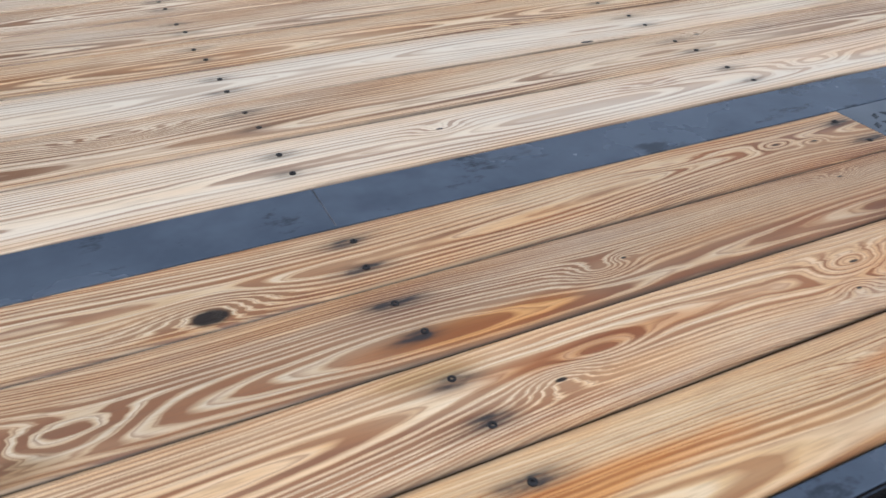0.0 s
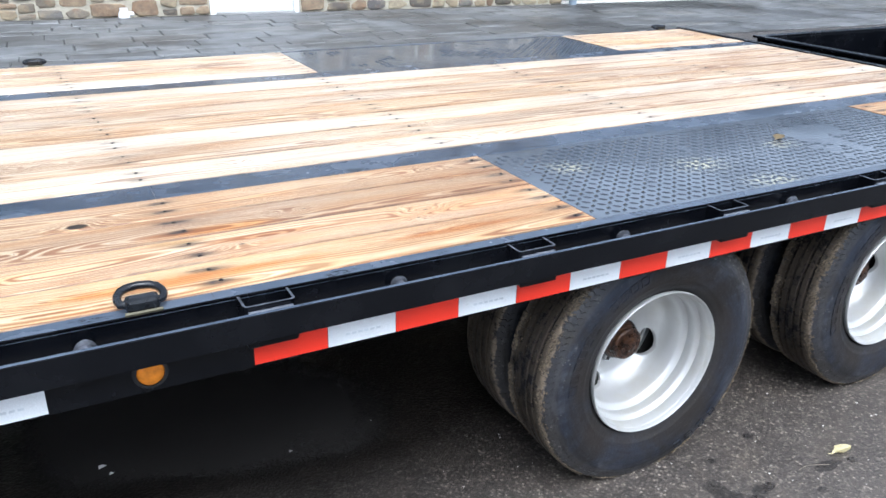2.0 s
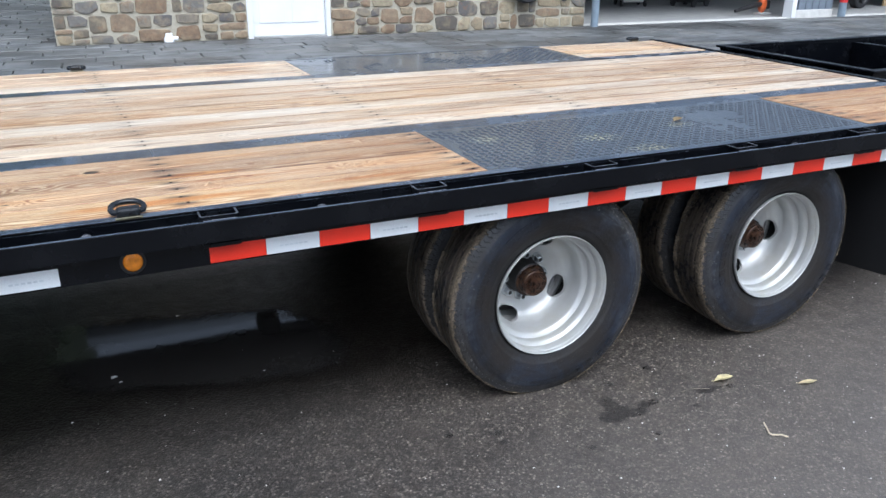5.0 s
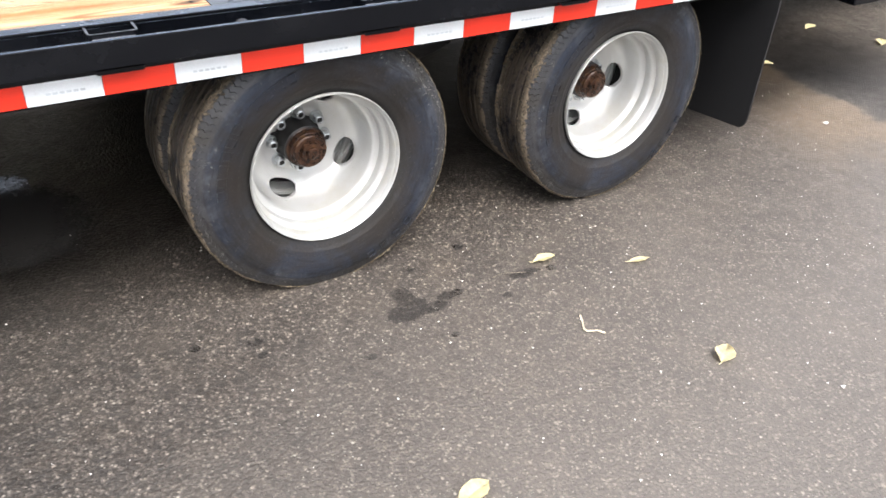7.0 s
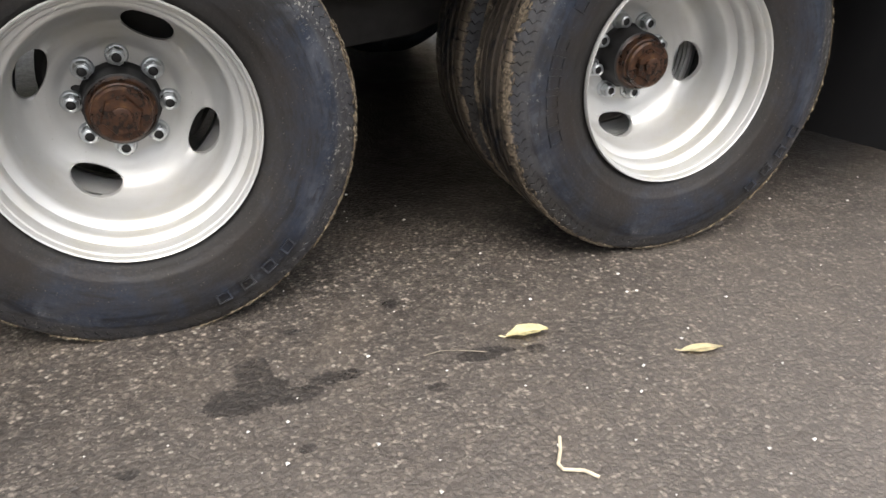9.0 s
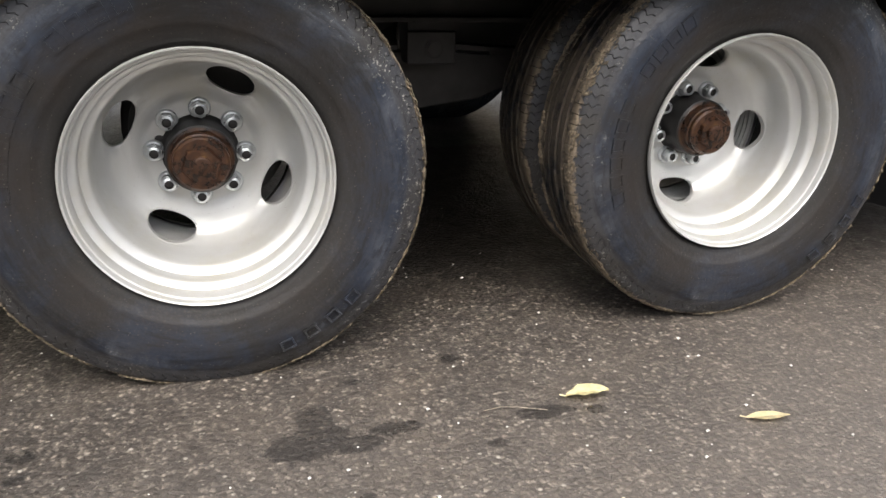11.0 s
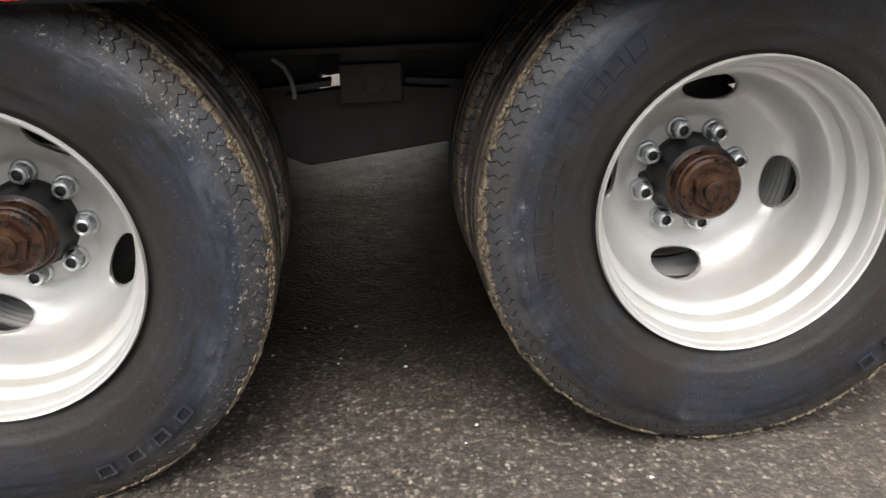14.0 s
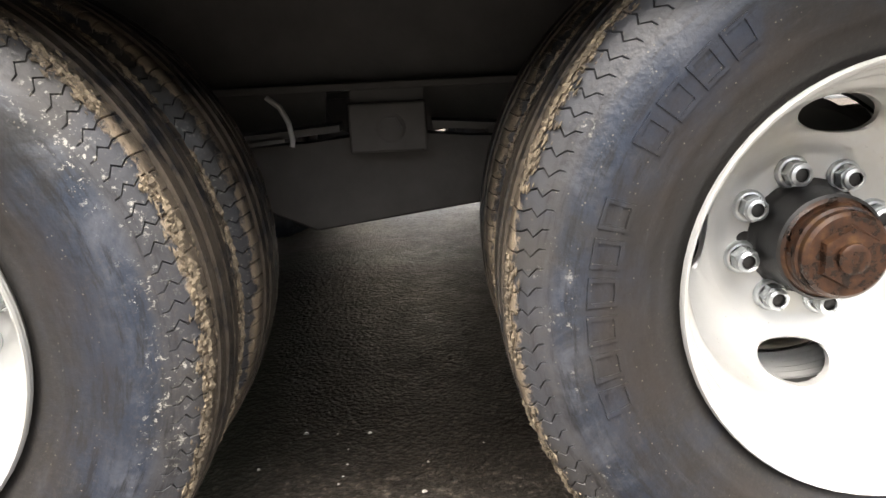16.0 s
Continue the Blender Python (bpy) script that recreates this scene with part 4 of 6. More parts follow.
# amber marker lamp
lamp = part("marker_lamp", lathe([(0.0, -0.011), (0.014, -0.0105), (0.022, -0.008), (0.0255, -0.003), (0.0258, 0.002)], 32), ORANGE, trailer, "round amber marker lamp lens", 50, at=Matrix.Translation((-1.36, 0, 0.735)))
part("grommet", lathe([(0.0255, 0.0), (0.0262, -0.0045), (0.031, -0.0045), (0.034, 0.0)], 32), FLAP, lamp, "black rubber grommet", 40)


RINGSTEEL = plain("dull_black_forging", (0.014, 0.016, 0.019), 0.24, 0.25, 0.5, 40.0)


def d_ring(x, y, lean):
    holder = part("d_ring_clip", solid(-0.031, -0.016, 0.0, 0.031, 0.014, 0.028, bevel=0.008), RINGSTEEL, trailer, "black welded lashing clip", at=Matrix.Translation((x, y, DECK + 0.001)))
    pts = [(-0.03, 0.0), (0.03, 0.0), (0.041, 0.006), (0.045, 0.02), (0.043, 0.036), (0.036, 0.05), (0.022, 0.06), (0.0, 0.064), (-0.022, 0.06), (-0.036, 0.05), (-0.043, 0.036), (-0.045, 0.02), (-0.041, 0.006)]
    ring = tube([(0.94 * a, 0.78 * b * math.cos(lean), 0.013 + 0.78 * b * math.sin(lean)) for a, b in pts], 0.008, 10, closed=True)
    part("d_ring", ring, RINGSTEEL, holder, "black forged steel lashing ring", 60)
    part("weld_bead", tube([(-0.034, -0.014, 0.0005), (-0.012, -0.016, 0.001), (0.012, -0.015, 0.001), (0.034, -0.014, 0.0005)], 0.004, 6), WELD, holder, "yellowed weld bead")


d_ring(-1.352, 0.046, radians(16))
d_ring(-1.4, 2.607, radians(3))
d_ring(2.36, 2.607, radians(3))


# ---- wheels ----
HUB_Z, WHEEL2 = 0.376, 1.071

# the deck sits a little high, and its cross-wise pattern is set out on 6-inch tape and 5.5-inch boards
RIDE = Matrix.Translation((-0.0234, 0, 0.02)) @ Matrix.Diagonal((0.9695, 1, 1, 1))
for ob in trailer.children:
    ob.matrix_basis = RIDE @ ob.matrix_basis
decked = set(trailer.children)


def tyre_mesh():
    """A rib tyre: smooth walls, five ribs with grooves, and fine zigzag cuts across the shoulder."""
    pitches, cuts = 120, (0.0, 0.06, 0.12, 0.56)
    n = pitches * 4
    wall = [(0.219, 0.034), (0.226, 0.03), (0.234, 0.022), (0.243, 0.019), (0.25, 0.0165), (0.2555, 0.0135), (0.2585, 0.0118), (0.263, 0.0108), (0.27, 0.0094), (0.28, 0.0066), (0.3, 0.0028), (0.318, 0.0022), (0.3235, 0.0031), (0.335, 0.0055), (0.345, 0.0088), (0.3465, 0.0098)]
    first = len(wall)
    half = wall + [(0.353, 0.0125), (0.359, 0.015), (0.365, 0.018), (0.371, 0.0215), (0.3765, 0.0255), (0.381, 0.033), (0.383, 0.058), (0.371, 0.06), (0.371, 0.066), (0.3845, 0.068), (0.385, 0.086), (0.372, 0.088), (0.372, 0.094), (0.386, 0.096)]
    full = half + [(r, 0.214 - y) for r, y in half[::-1]]
    bm = bmesh.new()
    rings = []
    m = len(full)
    for i, (r, y) in enumerate(full):
        q = min(i, m - 1 - i)
        ring = []
        for k in range(n):
            p, c = divmod(k, 4)
            a, rr, yy = (p + cuts[c]) / pitches, r, y
            if first <= q <= first + 6:
                a += (-0.3, -0.25, 0.2, -0.1, 0.12, 0.15, 0.15)[q - first] / pitches
                if c == 1 and q > first:
                    rr -= 0.002
                    yy += 0.0022 if i < m / 2 else -0.0022
                rr += 0.0015 * noise.noise((p * 1.7, q * 0.8, 3.0)) if q >= first + 4 else 0.0
            elif q > first + 6:
                a += (0.16 if p % 2 else -0.16) / pitches
            rr = 0.226 + (rr - 0.226) * 1.045
            a *= 2 * math.pi
            ring.append(bm.verts.new((rr * math.cos(a), yy, rr * math.sin(a))))
        rings.append(ring)
    for a, b in zip(rings, rings[1:]):
        for k in range(n):
            bm.faces.new((a[k], b[k], b[(k + 1) % n], a[(k + 1) % n]))
    return mesh_of(bm, "tyre", RUBBER, 35)


def mud_mesh():
    """Crumbs of dried mud clinging to both edges of the tread."""
    rng = random.Random(21)
    verts, faces = [], []
    for k in range(17000):
        a = rng.uniform(0, 2 * math.pi)
        if noise.noise((math.cos(a) * 5, math.sin(a) * 5, 1.0)) < -0.28:
            continue
        inner = rng.random() < 0.2
        s = rng.choice((0.001, 0.0013, 0.0016, 0.002, 0.0026, 0.0034, 0.0046))
        clump = noise.noise((math.cos(a) * 26, math.sin(a) * 26, 6.0))
        if not inner and clump + rng.uniform(-0.5, 0.5) < -0.2:
            continue
        y = min(0.1, max(0.018, rng.gauss(0.062, 0.02) if inner else rng.gauss(0.034 + 0.008 * clump, 0.0062)))
        s = s * 0.6 if inner else s
        r = 0.3795 + max(-0.3, min(1.0, (y - 0.018) / 0.014)) * 0.0095
        y = y if k % 2 else 0.214 - y
        b = len(verts)
        ca, sa = math.cos(a), math.sin(a)
        for dr, dt, dy in ((1, 0, 0), (-0.6, 0, 0), (0.1, 1.3, 0.2), (0.1, -1.3, -0.2), (0.15, 0.2, 1.1), (0.1, -0.2, -1.1)):
            q = r + s * dr * 0.6 * rng.uniform(0.7, 1.3)
            t = s * dt * rng.uniform(0.6, 1.5)
            verts.append((q * ca - t * sa, y + s * dy * rng.uniform(0.6, 1.4), q * sa + t * ca))
        faces += [(b + i, b + j, b + k2) for i in (0, 1) for j, k2 in ((2, 4), (4, 3), (3, 5), (5, 2))]
    me = bpy.data.meshes.new("dried_mud")
    me.from_pydata(verts, [], faces)
    me.materials.append(MUD)
    return me


def rim_mesh(mirror=False):
    """A dual disc wheel: rolled flange, stepped barrel, dished disc with four hand holes and a flat bolting face."""
    bm = bmesh.new()
    n = 64
    inset = -0.015 if mirror else 0.022
    barrel = [(0.188, 0.14 + inset), (0.1885, 0.118), (0.194, 0.108), (0.2045, 0.103), (0.2098, 0.1005), (0.2072, 0.0965), (0.2075, 0.074), (0.2105, 0.068), (0.2185, 0.063), (0.2242, 0.0602), (0.2218, 0.056), (0.2225, 0.034), (0.2255, 0.0275), (0.2335, 0.0245), (0.238, 0.0222), (0.2368, 0.0195), (0.2375, 0.0165), (0.2355, 0.0135), (0.232, 0.0155)]
    slim = lambda pts: [(r if r < 0.195 else 0.195 + (r - 0.195) * 0.8, y) for r, y in pts]
    lathe(slim(barrel[::-1]), n, bm)
    ribs = [(0.2 - 0.0012 * k + (0.004 if k % 2 else 0.0), 0.2 - 0.006 * k) for k in range(11)] if mirror else []
    lathe(slim([(0.232, 0.0155), (0.229, 0.024), (0.227, 0.04), (0.226, 0.19), (0.2, 0.205)] + ribs + [(0.19, 0.145 + inset)]), n, bm)

    def depth(r):  # the disc's section
        pts = [(0.058, 0.216), (0.096, 0.216), (0.103, 0.2152), (0.110, 0.2125), (0.118, 0.2085), (0.126, 0.2055), (0.135, 0.203), (0.15, 0.197), (0.165, 0.186), (0.178, 0.168), (0.188, 0.14)]
        for (a, ya), (b, yb) in zip(pts, pts[1:]):
            if r <= b + 1e-9:
                return ya + (yb - ya) * (r - a) / (b - a) + inset
        return pts[-1][1] + inset

    def ring_pts(radii):
        lathe([(r, depth(r)) for r in radii], n, bm)

    r0, r1 = 0.127, 0.1835
    ring_pts([0.058, 0.08, 0.096, 0.1, 0.103, 0.1065, 0.110, 0.114, 0.118, 0.122, r0])
    ring_pts([r1, 0.188])
    per, across = n // 4, 8
    for h in range(0 if mirror else 4):
        c = radians(65 + 90 * h)
        outer = []
        for i in range(per):
            outer.append((c - math.pi / 4 + math.pi / 2 * i / per, r0))
        for i in range(across):
            outer.append((c + math.pi / 4, r0 + (r1 - r0) * i / across))
        for i in range(per):
            outer.append((c + math.pi / 4 - math.pi / 2 * i / per, r1))
        for i in range(across):
            outer.append((c - math.pi / 4, r1 - (r1 - r0) * i / across))
        rm = (r0 + r1) / 2 + 0.001
        layers = []
        for f in (0.0, 0.35, 0.7, 0.94, 1.0, 1.01):
            lay = []
            for a, r in outer:
                u, v = (a - c) * rm, r - rm
                ang = math.atan2(v / 0.0255, u / 0.047)
                eu, ev = 0.047 * math.cos(ang), 0.0245 * math.sin(ang)
                g = min(f, 1.0)
                uu, vv = u + (eu - u) * g, v + (ev - v) * g
                y = depth(rm + vv)
                y += -0.0018 if f == 0.94 else (0.001 if f == 1.0 else (0.011 if f > 1.0 else 0.0))
                aa, rr = c + uu / rm, rm + vv
                lay.append(bm.verts.new((rr * math.cos(aa), y, rr * math.sin(aa))))
            layers.append(lay)
        k = len(outer)
        for a, b in zip(layers, layers[1:]):
            for i in range(k):
                bm.faces.new((a[i], b[i], b[(i + 1) % k], a[(i + 1) % k]))
    bmesh.ops.remove_doubles(bm, verts=bm.verts, dist=0.0004)
    bmesh.ops.transform(bm, matrix=Matrix.Diagonal((0.976, 1, 0.976, 1)), verts=bm.verts)
    if mirror:
        bmesh.ops.transform(bm, matrix=Matrix.Translation((0, 0.452, 0)) @ Matrix.Diagonal((1, -1, 1, 1)), verts=bm.verts)
    return mesh_of(bm, "rim", RIM, 31)


def nut_mesh():
    """A flanged wheel nut on its stud, pointing along -y."""
    bm = lathe([(0.0165, 0.002), (0.0165, -0.003), (0.0145, -0.0055), (0.0125, -0.006)], 18)
    for r, y0, y1 in ((0.0128, -0.006, -0.02),):
        a = [bm.verts.new((r * math.cos(math.pi / 3 * k), y0, r * math.sin(math.pi / 3 * k))) for k in range(6)]
        b = [bm.verts.new((r * math.cos(math.pi / 3 * k), y1, r * math.sin(math.pi / 3 * k))) for k in range(6)]
        for k in range(6):
            bm.faces.new((a[k], b[k], b[(k + 1) % 6], a[(k + 1) % 6]))
        bm.faces.new(b)
    lathe([(0.011, -0.0195), (0.0105, -0.0245), (0.0075, -0.026), (0.0068, -0.0255)], 16, bm)
    bmesh.ops.scale(bm, vec=(1.25, 1.2, 1.25), verts=bm.verts)
    return mesh_of(bm, "lug_nut", ZINC, 35)


def stud_mesh():
    return mesh_of(lathe([(0.0, -0.027), (0.0078, -0.027), (0.0088, -0.0265), (0.009, -0.02)], 14), "stud", DARK, 40)


def hub_meshes():
    barrel = lathe([(0.066, 0.222), (0.0655, 0.214), (0.061, 0.21), (0.0585, 0.2), (0.0578, 0.152), (0.0545, 0.15), (0.0545, 0.22)], 40)
    cap = lathe([(0.061, 0.153), (0.0565, 0.151), (0.0545, 0.1495), (0.0535, 0.141), (0.0515, 0.139), (0.0535, 0.137), (0.0535, 0.128), (0.05, 0.1265), (0.051, 0.1245), (0.05, 0.117), (0.046, 0.1135), (0.0, 0.1125)], 40)
    bm = bmesh.new()
    a = [bm.verts.new((0.037 * math.cos(math.pi / 3 * k + 0.2), 0.1135, 0.037 * math.sin(math.pi / 3 * k + 0.2))) for k in range(6)]
    b = [bm.verts.new((0.034 * math.cos(math.pi / 3 * k + 0.2), 0.1045, 0.034 * math.sin(math.pi / 3 * k + 0.2))) for k in range(6)]
    for k in range(6):
        bm.faces.new((a[k], b[k], b[(k + 1) % 6], a[(k + 1) % 6]))
    bm.faces.new(b)
    plug = lathe([(0.018, 0.1046), (0.0175, 0.099), (0.014, 0.0975), (0.0, 0.098)], 24)
    bmesh.ops.scale(barrel, vec=(1.1, 1.0, 1.1), verts=barrel.verts)
    return mesh_of(barrel, "hub", DARK, 40), mesh_of(cap, "hub_cap", RUST, 40), mesh_of(bm, "cap_hexagon", RUST), mesh_of(plug, "cap_plug", RUST, 40)


def raised_char(mid, r0, r1, step):
    """One raised moulded character on the wall of the tyre, as a plain bar in outline."""
    bm = bmesh.new()
    a, b = radians(mid + step * 0.38), radians(mid - step * 0.38)
    da, dr = (b - a) * 0.15, (r1 - r0) * 0.13
    outer = [(a, r0), (b, r0), (b, r1), (a, r1)]
    inner = [(a + da, r0 + dr), (b - da, r0 + dr), (b - da, r1 - dr), (a + da, r1 - dr)]

    def ring(pts, lift):
        return [bm.verts.new((r * math.cos(t), 0.0045 - (r - 0.284) * 0.13 - lift, r * math.sin(t))) for t, r in pts]
    low, top, inn, base = ring(outer, -0.003), ring(outer, 0.0005), ring(inner, 0.0005), ring(inner, -0.003)
    for u, v in ((low, top), (top, inn), (inn, base)):
        for k in range(4):
            bm.faces.new((u[k], v[k], v[(k + 1) % 4], u[(k + 1) % 4]))
    return mesh_of(bm, "raised_bar", RUBBER)


TYRE, RIM_ME, RIM_IN, NUT, STUD = tyre_mesh(), rim_mesh(), rim_mesh(True), nut_mesh(), stud_mesh()
HUB = hub_meshes()
MUD_ME = mud_mesh()
BARS = [raised_char(179.5 - 7.0 * k - (8.0 if k > 5 else 0.0), 0.288, 0.318, 7.0) for k in range(10)] + [raised_char(292 + 8.5 * k, 0.325, 0.343, 6.0) for k in range(4)]


def dual_wheel(m):
    """Outer and inner wheel on one hub; the outer face at local y = 0."""
    w = new("dual_wheel")
    w.parent, w.matrix_basis = trailer, m
    tagged(w, "pair of truck tyres on silver dished steel wheels")
    part("outer_tyre", TYRE, None, w, "black rib tyre with dried mud on its shoulder")
    part("inner_tyre", TYRE, None, w, at=Matrix.Translation((0, 0.238, 0)) @ Matrix.Rotation(0.4, 4, "Y"))
    tagged(part("dried_mud", MUD_ME, None, w, "crumbs of dried tan mud"), kind="stuff")
    part("outer_rim", RIM_ME, None, w, "silver painted steel rim")
    part("inner_rim", RIM_IN, None, w)
    deep = Matrix.Translation((0, 0.022, 0))
    part("hub", HUB[0], None, w, "black hub barrel", at=deep)
    part("hub_cap", HUB[1], None, w, "rusty iron hub cap", at=deep)
    part("cap_hexagon", HUB[2], None, w, at=deep)
    part("cap_plug", HUB[3], None, w, at=deep)
    for k in range(8):
        a = radians(-3 + 45 * k)
        at = Matrix.Translation((0.0833 * math.cos(a), 0.2375, 0.0833 * math.sin(a))) @ Matrix.Rotation(k * 0.7, 4, "Y")
        part("lug_nut", NUT, None, w, "zinc plated wheel nut", at=at)
        part("stud", STUD, None, w, at=at)
    # dark disc standing in for a small hole in the wheel face
    part("locating_pin", lathe([(0.0, 0.0), (0.0062, 0.0), (0.0072, 0.0012), (0.0074, 0.004)], 16), DARK, w, at=Matrix.Translation((-0.0715, 0.2365, 0.027)) @ Matrix.Diagonal((1.3, 1, 0.85, 1)))
    for me in BARS:
        part("raised_bar", me, None, w)
    return w


spin = Matrix.Rotation(radians(-18.5), 4, "Y")
turn = Matrix.Rotation(math.pi, 4, "Z")
dual_wheel(Matrix.Translation((0.0, 0.043, HUB_Z)))
dual_wheel(Matrix.Translation((WHEEL2, 0.05, HUB_Z + 0.016)) @ spin)
dual_wheel(Matrix.Translation((0, 2.585, HUB_Z)) @ turn)
dual_wheel(Matrix.Translation((WHEEL2, 2.585, HUB_Z)) @ turn @ spin)

decked |= set(trailer.children)

# ---- running gear and frame ----
for x in (0.0, WHEEL2):
    part("axle", tube([(x, 0.45, HUB_Z), (x, 2.16, HUB_Z)], 0.062, 20), UNDER, trailer, "black tubular axle", 40)
    for s, y in ((1, 0.455), (-1, 2.155)):
        bm = lathe([(0.0, 0.13), (0.07, 0.13), (0.155, 0.12), (0.165, 0.1), (0.165, 0.0), (0.171, -0.012), (0.171, -0.04), (0.162, -0.046), (0.162, -0.085), (0.166, -0.09), (0.166, -0.1), (0.16, -0.105), (0.16, -0.14), (0.15, -0.15), (0.06, -0.15)], 40)
        part("brake_drum", bm, UNDER, trailer, "black brake drum", 40, at=Matrix.Translation((x, y, HUB_Z)) @ Matrix.Diagonal((1, s, 1, 1)))
for y in (0.62, 1.99):
    s = 1 if y < 1 else -1
    bm = solid(LEFT, y - 0.05, 0.822 - 0.035, REAR, y + 0.05, 0.8, bevel=0.003)
    box(bm, LEFT, y - 0.05, 0.56, REAR, y + 0.05, 0.572, 0.003)
    box(bm, LEFT, y - 0.006, 0.572, REAR, y + 0.006, 0.787)
    part("main_beam", bm, UNDER, trailer, "black steel main beam")
    for x0 in (-0.62, 0.54, 1.7):
        hang = part("spring_hanger", prism([(x0 - 0.058, 0.56), (x0 + 0.058, 0.56), (x0 + 0.052, 0.46), (x0 - 0.052, 0.46)], y - 0.045, y + 0.045), UNDER, trailer, "black spring hanger")
        part("pivot_bolt", lathe([(0.0, 0.0), (0.018, 0.0), (0.018, 0.012), (0.024, 0.012), (0.024, 0.016)], 6), UNDER, hang, at=Matrix.Translation((x0 + 0.005, y - 0.065 if s > 0 else y + 0.065, 0.5)) @ Matrix.Diagonal((1, s, 1, 1)))
        part("hanger_plate", solid(x0 - 0.062, y - 0.06 if s > 0 else y + 0.046, 0.462, x0 + 0.062, y - 0.046 if s > 0 else y + 0.06, 0.54, bevel=0.004), UNDER, hang)
        part("pivot_washer", lathe([(0.02, 0.0), (0.024, -0.001), (0.024, 0.004), (0.02, 0.004)], 24), UNDER, hang, at=Matrix.Translation((x0 + 0.005, y - 0.0605 if s > 0 else y + 0.0605, 0.5)))
    # equaliser between the two axles, and the leaf packs over the axles
    part("equaliser", prism([(0.24, 0.47), (0.40, 0.472), (0.54, 0.49), (0.68, 0.472), (0.84, 0.47), (0.8, 0.4), (0.7, 0.358), (0.4, 0.32), (0.29, 0.37)], y + 0.03, y + 0.07, bevel=0.004), UNDER, trailer, "black rocker beam")
    for x in (0.0, WHEEL2):
        for k in range(4):
            half = 0.46 - 0.09 * k
            pts = [(x + half * q / 6, y, 0.475 - 0.013 * k + 0.02 * (abs(q) / 6) ** 2) for q in range(-6, 7)]
            bm = bmesh.new()
            rows = [[bm.verts.new((px, py + dy, pz + dz)) for dy, dz in ((-0.032, 0), (0.032, 0), (0.032, 0.011), (-0.032, 0.011))] for px, py, pz in pts]
            for a, b in zip(rows, rows[1:]):
                for q in range(4):
                    bm.faces.new((a[q], a[(q + 1) % 4], b[(q + 1) % 4], b[q]))
            bm.faces.new(rows[0])
            bm.faces.new(rows[-1])
            part("leaf_spring", bm, UNDER, trailer)
for k in range(14):
    x = LEFT + 0.2 + k * 0.492
    bm = solid(x - 0.03, 0.04, 0.735, x + 0.03, 2.1, 0.742)
    box(bm, x - 0.003, 0.04, 0.742, x + 0.003, 2.1, 0.8)
    part("crossmember", bm, UNDER, trailer)
# plates added only to block daylight between the beam and the rocker
part("spring_shield", prism([(0.55, 0.57), (0.98, 0.57), (0.98, 0.485), (0.6, 0.485)], 0.665, 0.675), UNDER, trailer)
part("spring_shield", prism([(0.1, 0.57), (0.435, 0.57), (0.425, 0.485), (0.1, 0.485)], 0.665, 0.675), UNDER, trailer)
part("brake_hose", tube([(0.352, 0.56, 0.556), (0.372, 0.56, 0.54), (0.384, 0.56, 0.515), (0.388, 0.56, 0.488), (0.386, 0.56, 0.478)], 0.0045, 8), STRAP, trailer, "pale brake hose", 50)
part("under_deck", solid(PLATE0, 0.07, 0.8005, PLATE1, 2.55, 0.803), UNDER, trailer)

# mud flap behind the second wheel, both sides
for y0, y1 in ((-0.03, 0.5), (2.1, 2.63)):
    bm = bmesh.new()
    lo, hi = (0.165, 0.12) if y0 < 1 else (0.12, 0.165)
    outline = [(y0 + 0.045, 0.74), (y0 + 0.045, 0.69), (y0, 0.69), (y0, lo + 0.05), (y0 + 0.006, lo + 0.022), (y0 + 0.022, lo + 0.004), (y0 + 0.05, lo), (y1 - 0.05, hi), (y1 - 0.02, hi + 0.006), (y1, hi + 0.04), (y1, 0.74)]
    cols = []
    for dx in (0.0, 0.009):
        cols.append([bm.verts.new((1.735 + dx + 0.02 * (0.74 - z), y, z)) for y, z in outline])
    bm.faces.new(cols[0])
    bm.faces.new(cols[1][::-1])
    for q in range(len(outline)):
        bm.faces.new((cols[0][q], cols[1][q], cols[1][(q + 1) % len(outline)], cols[0][(q + 1) % len(outline)]))
    part("mud_flap", bm, FLAP, trailer, "black rubber mud flap")


# ---- folded black ramps behind the deck ----
GEAR = Matrix.Translation((0.017, 0.04, 0.02)) @ Matrix.Diagonal((0.988, 1, 1, 1))
for ob in trailer.children:
    if ob not in decked:
        ob.matrix_basis = (RIDE if ob.name.startswith("mud_flap") else GEAR) @ ob.matrix_basis


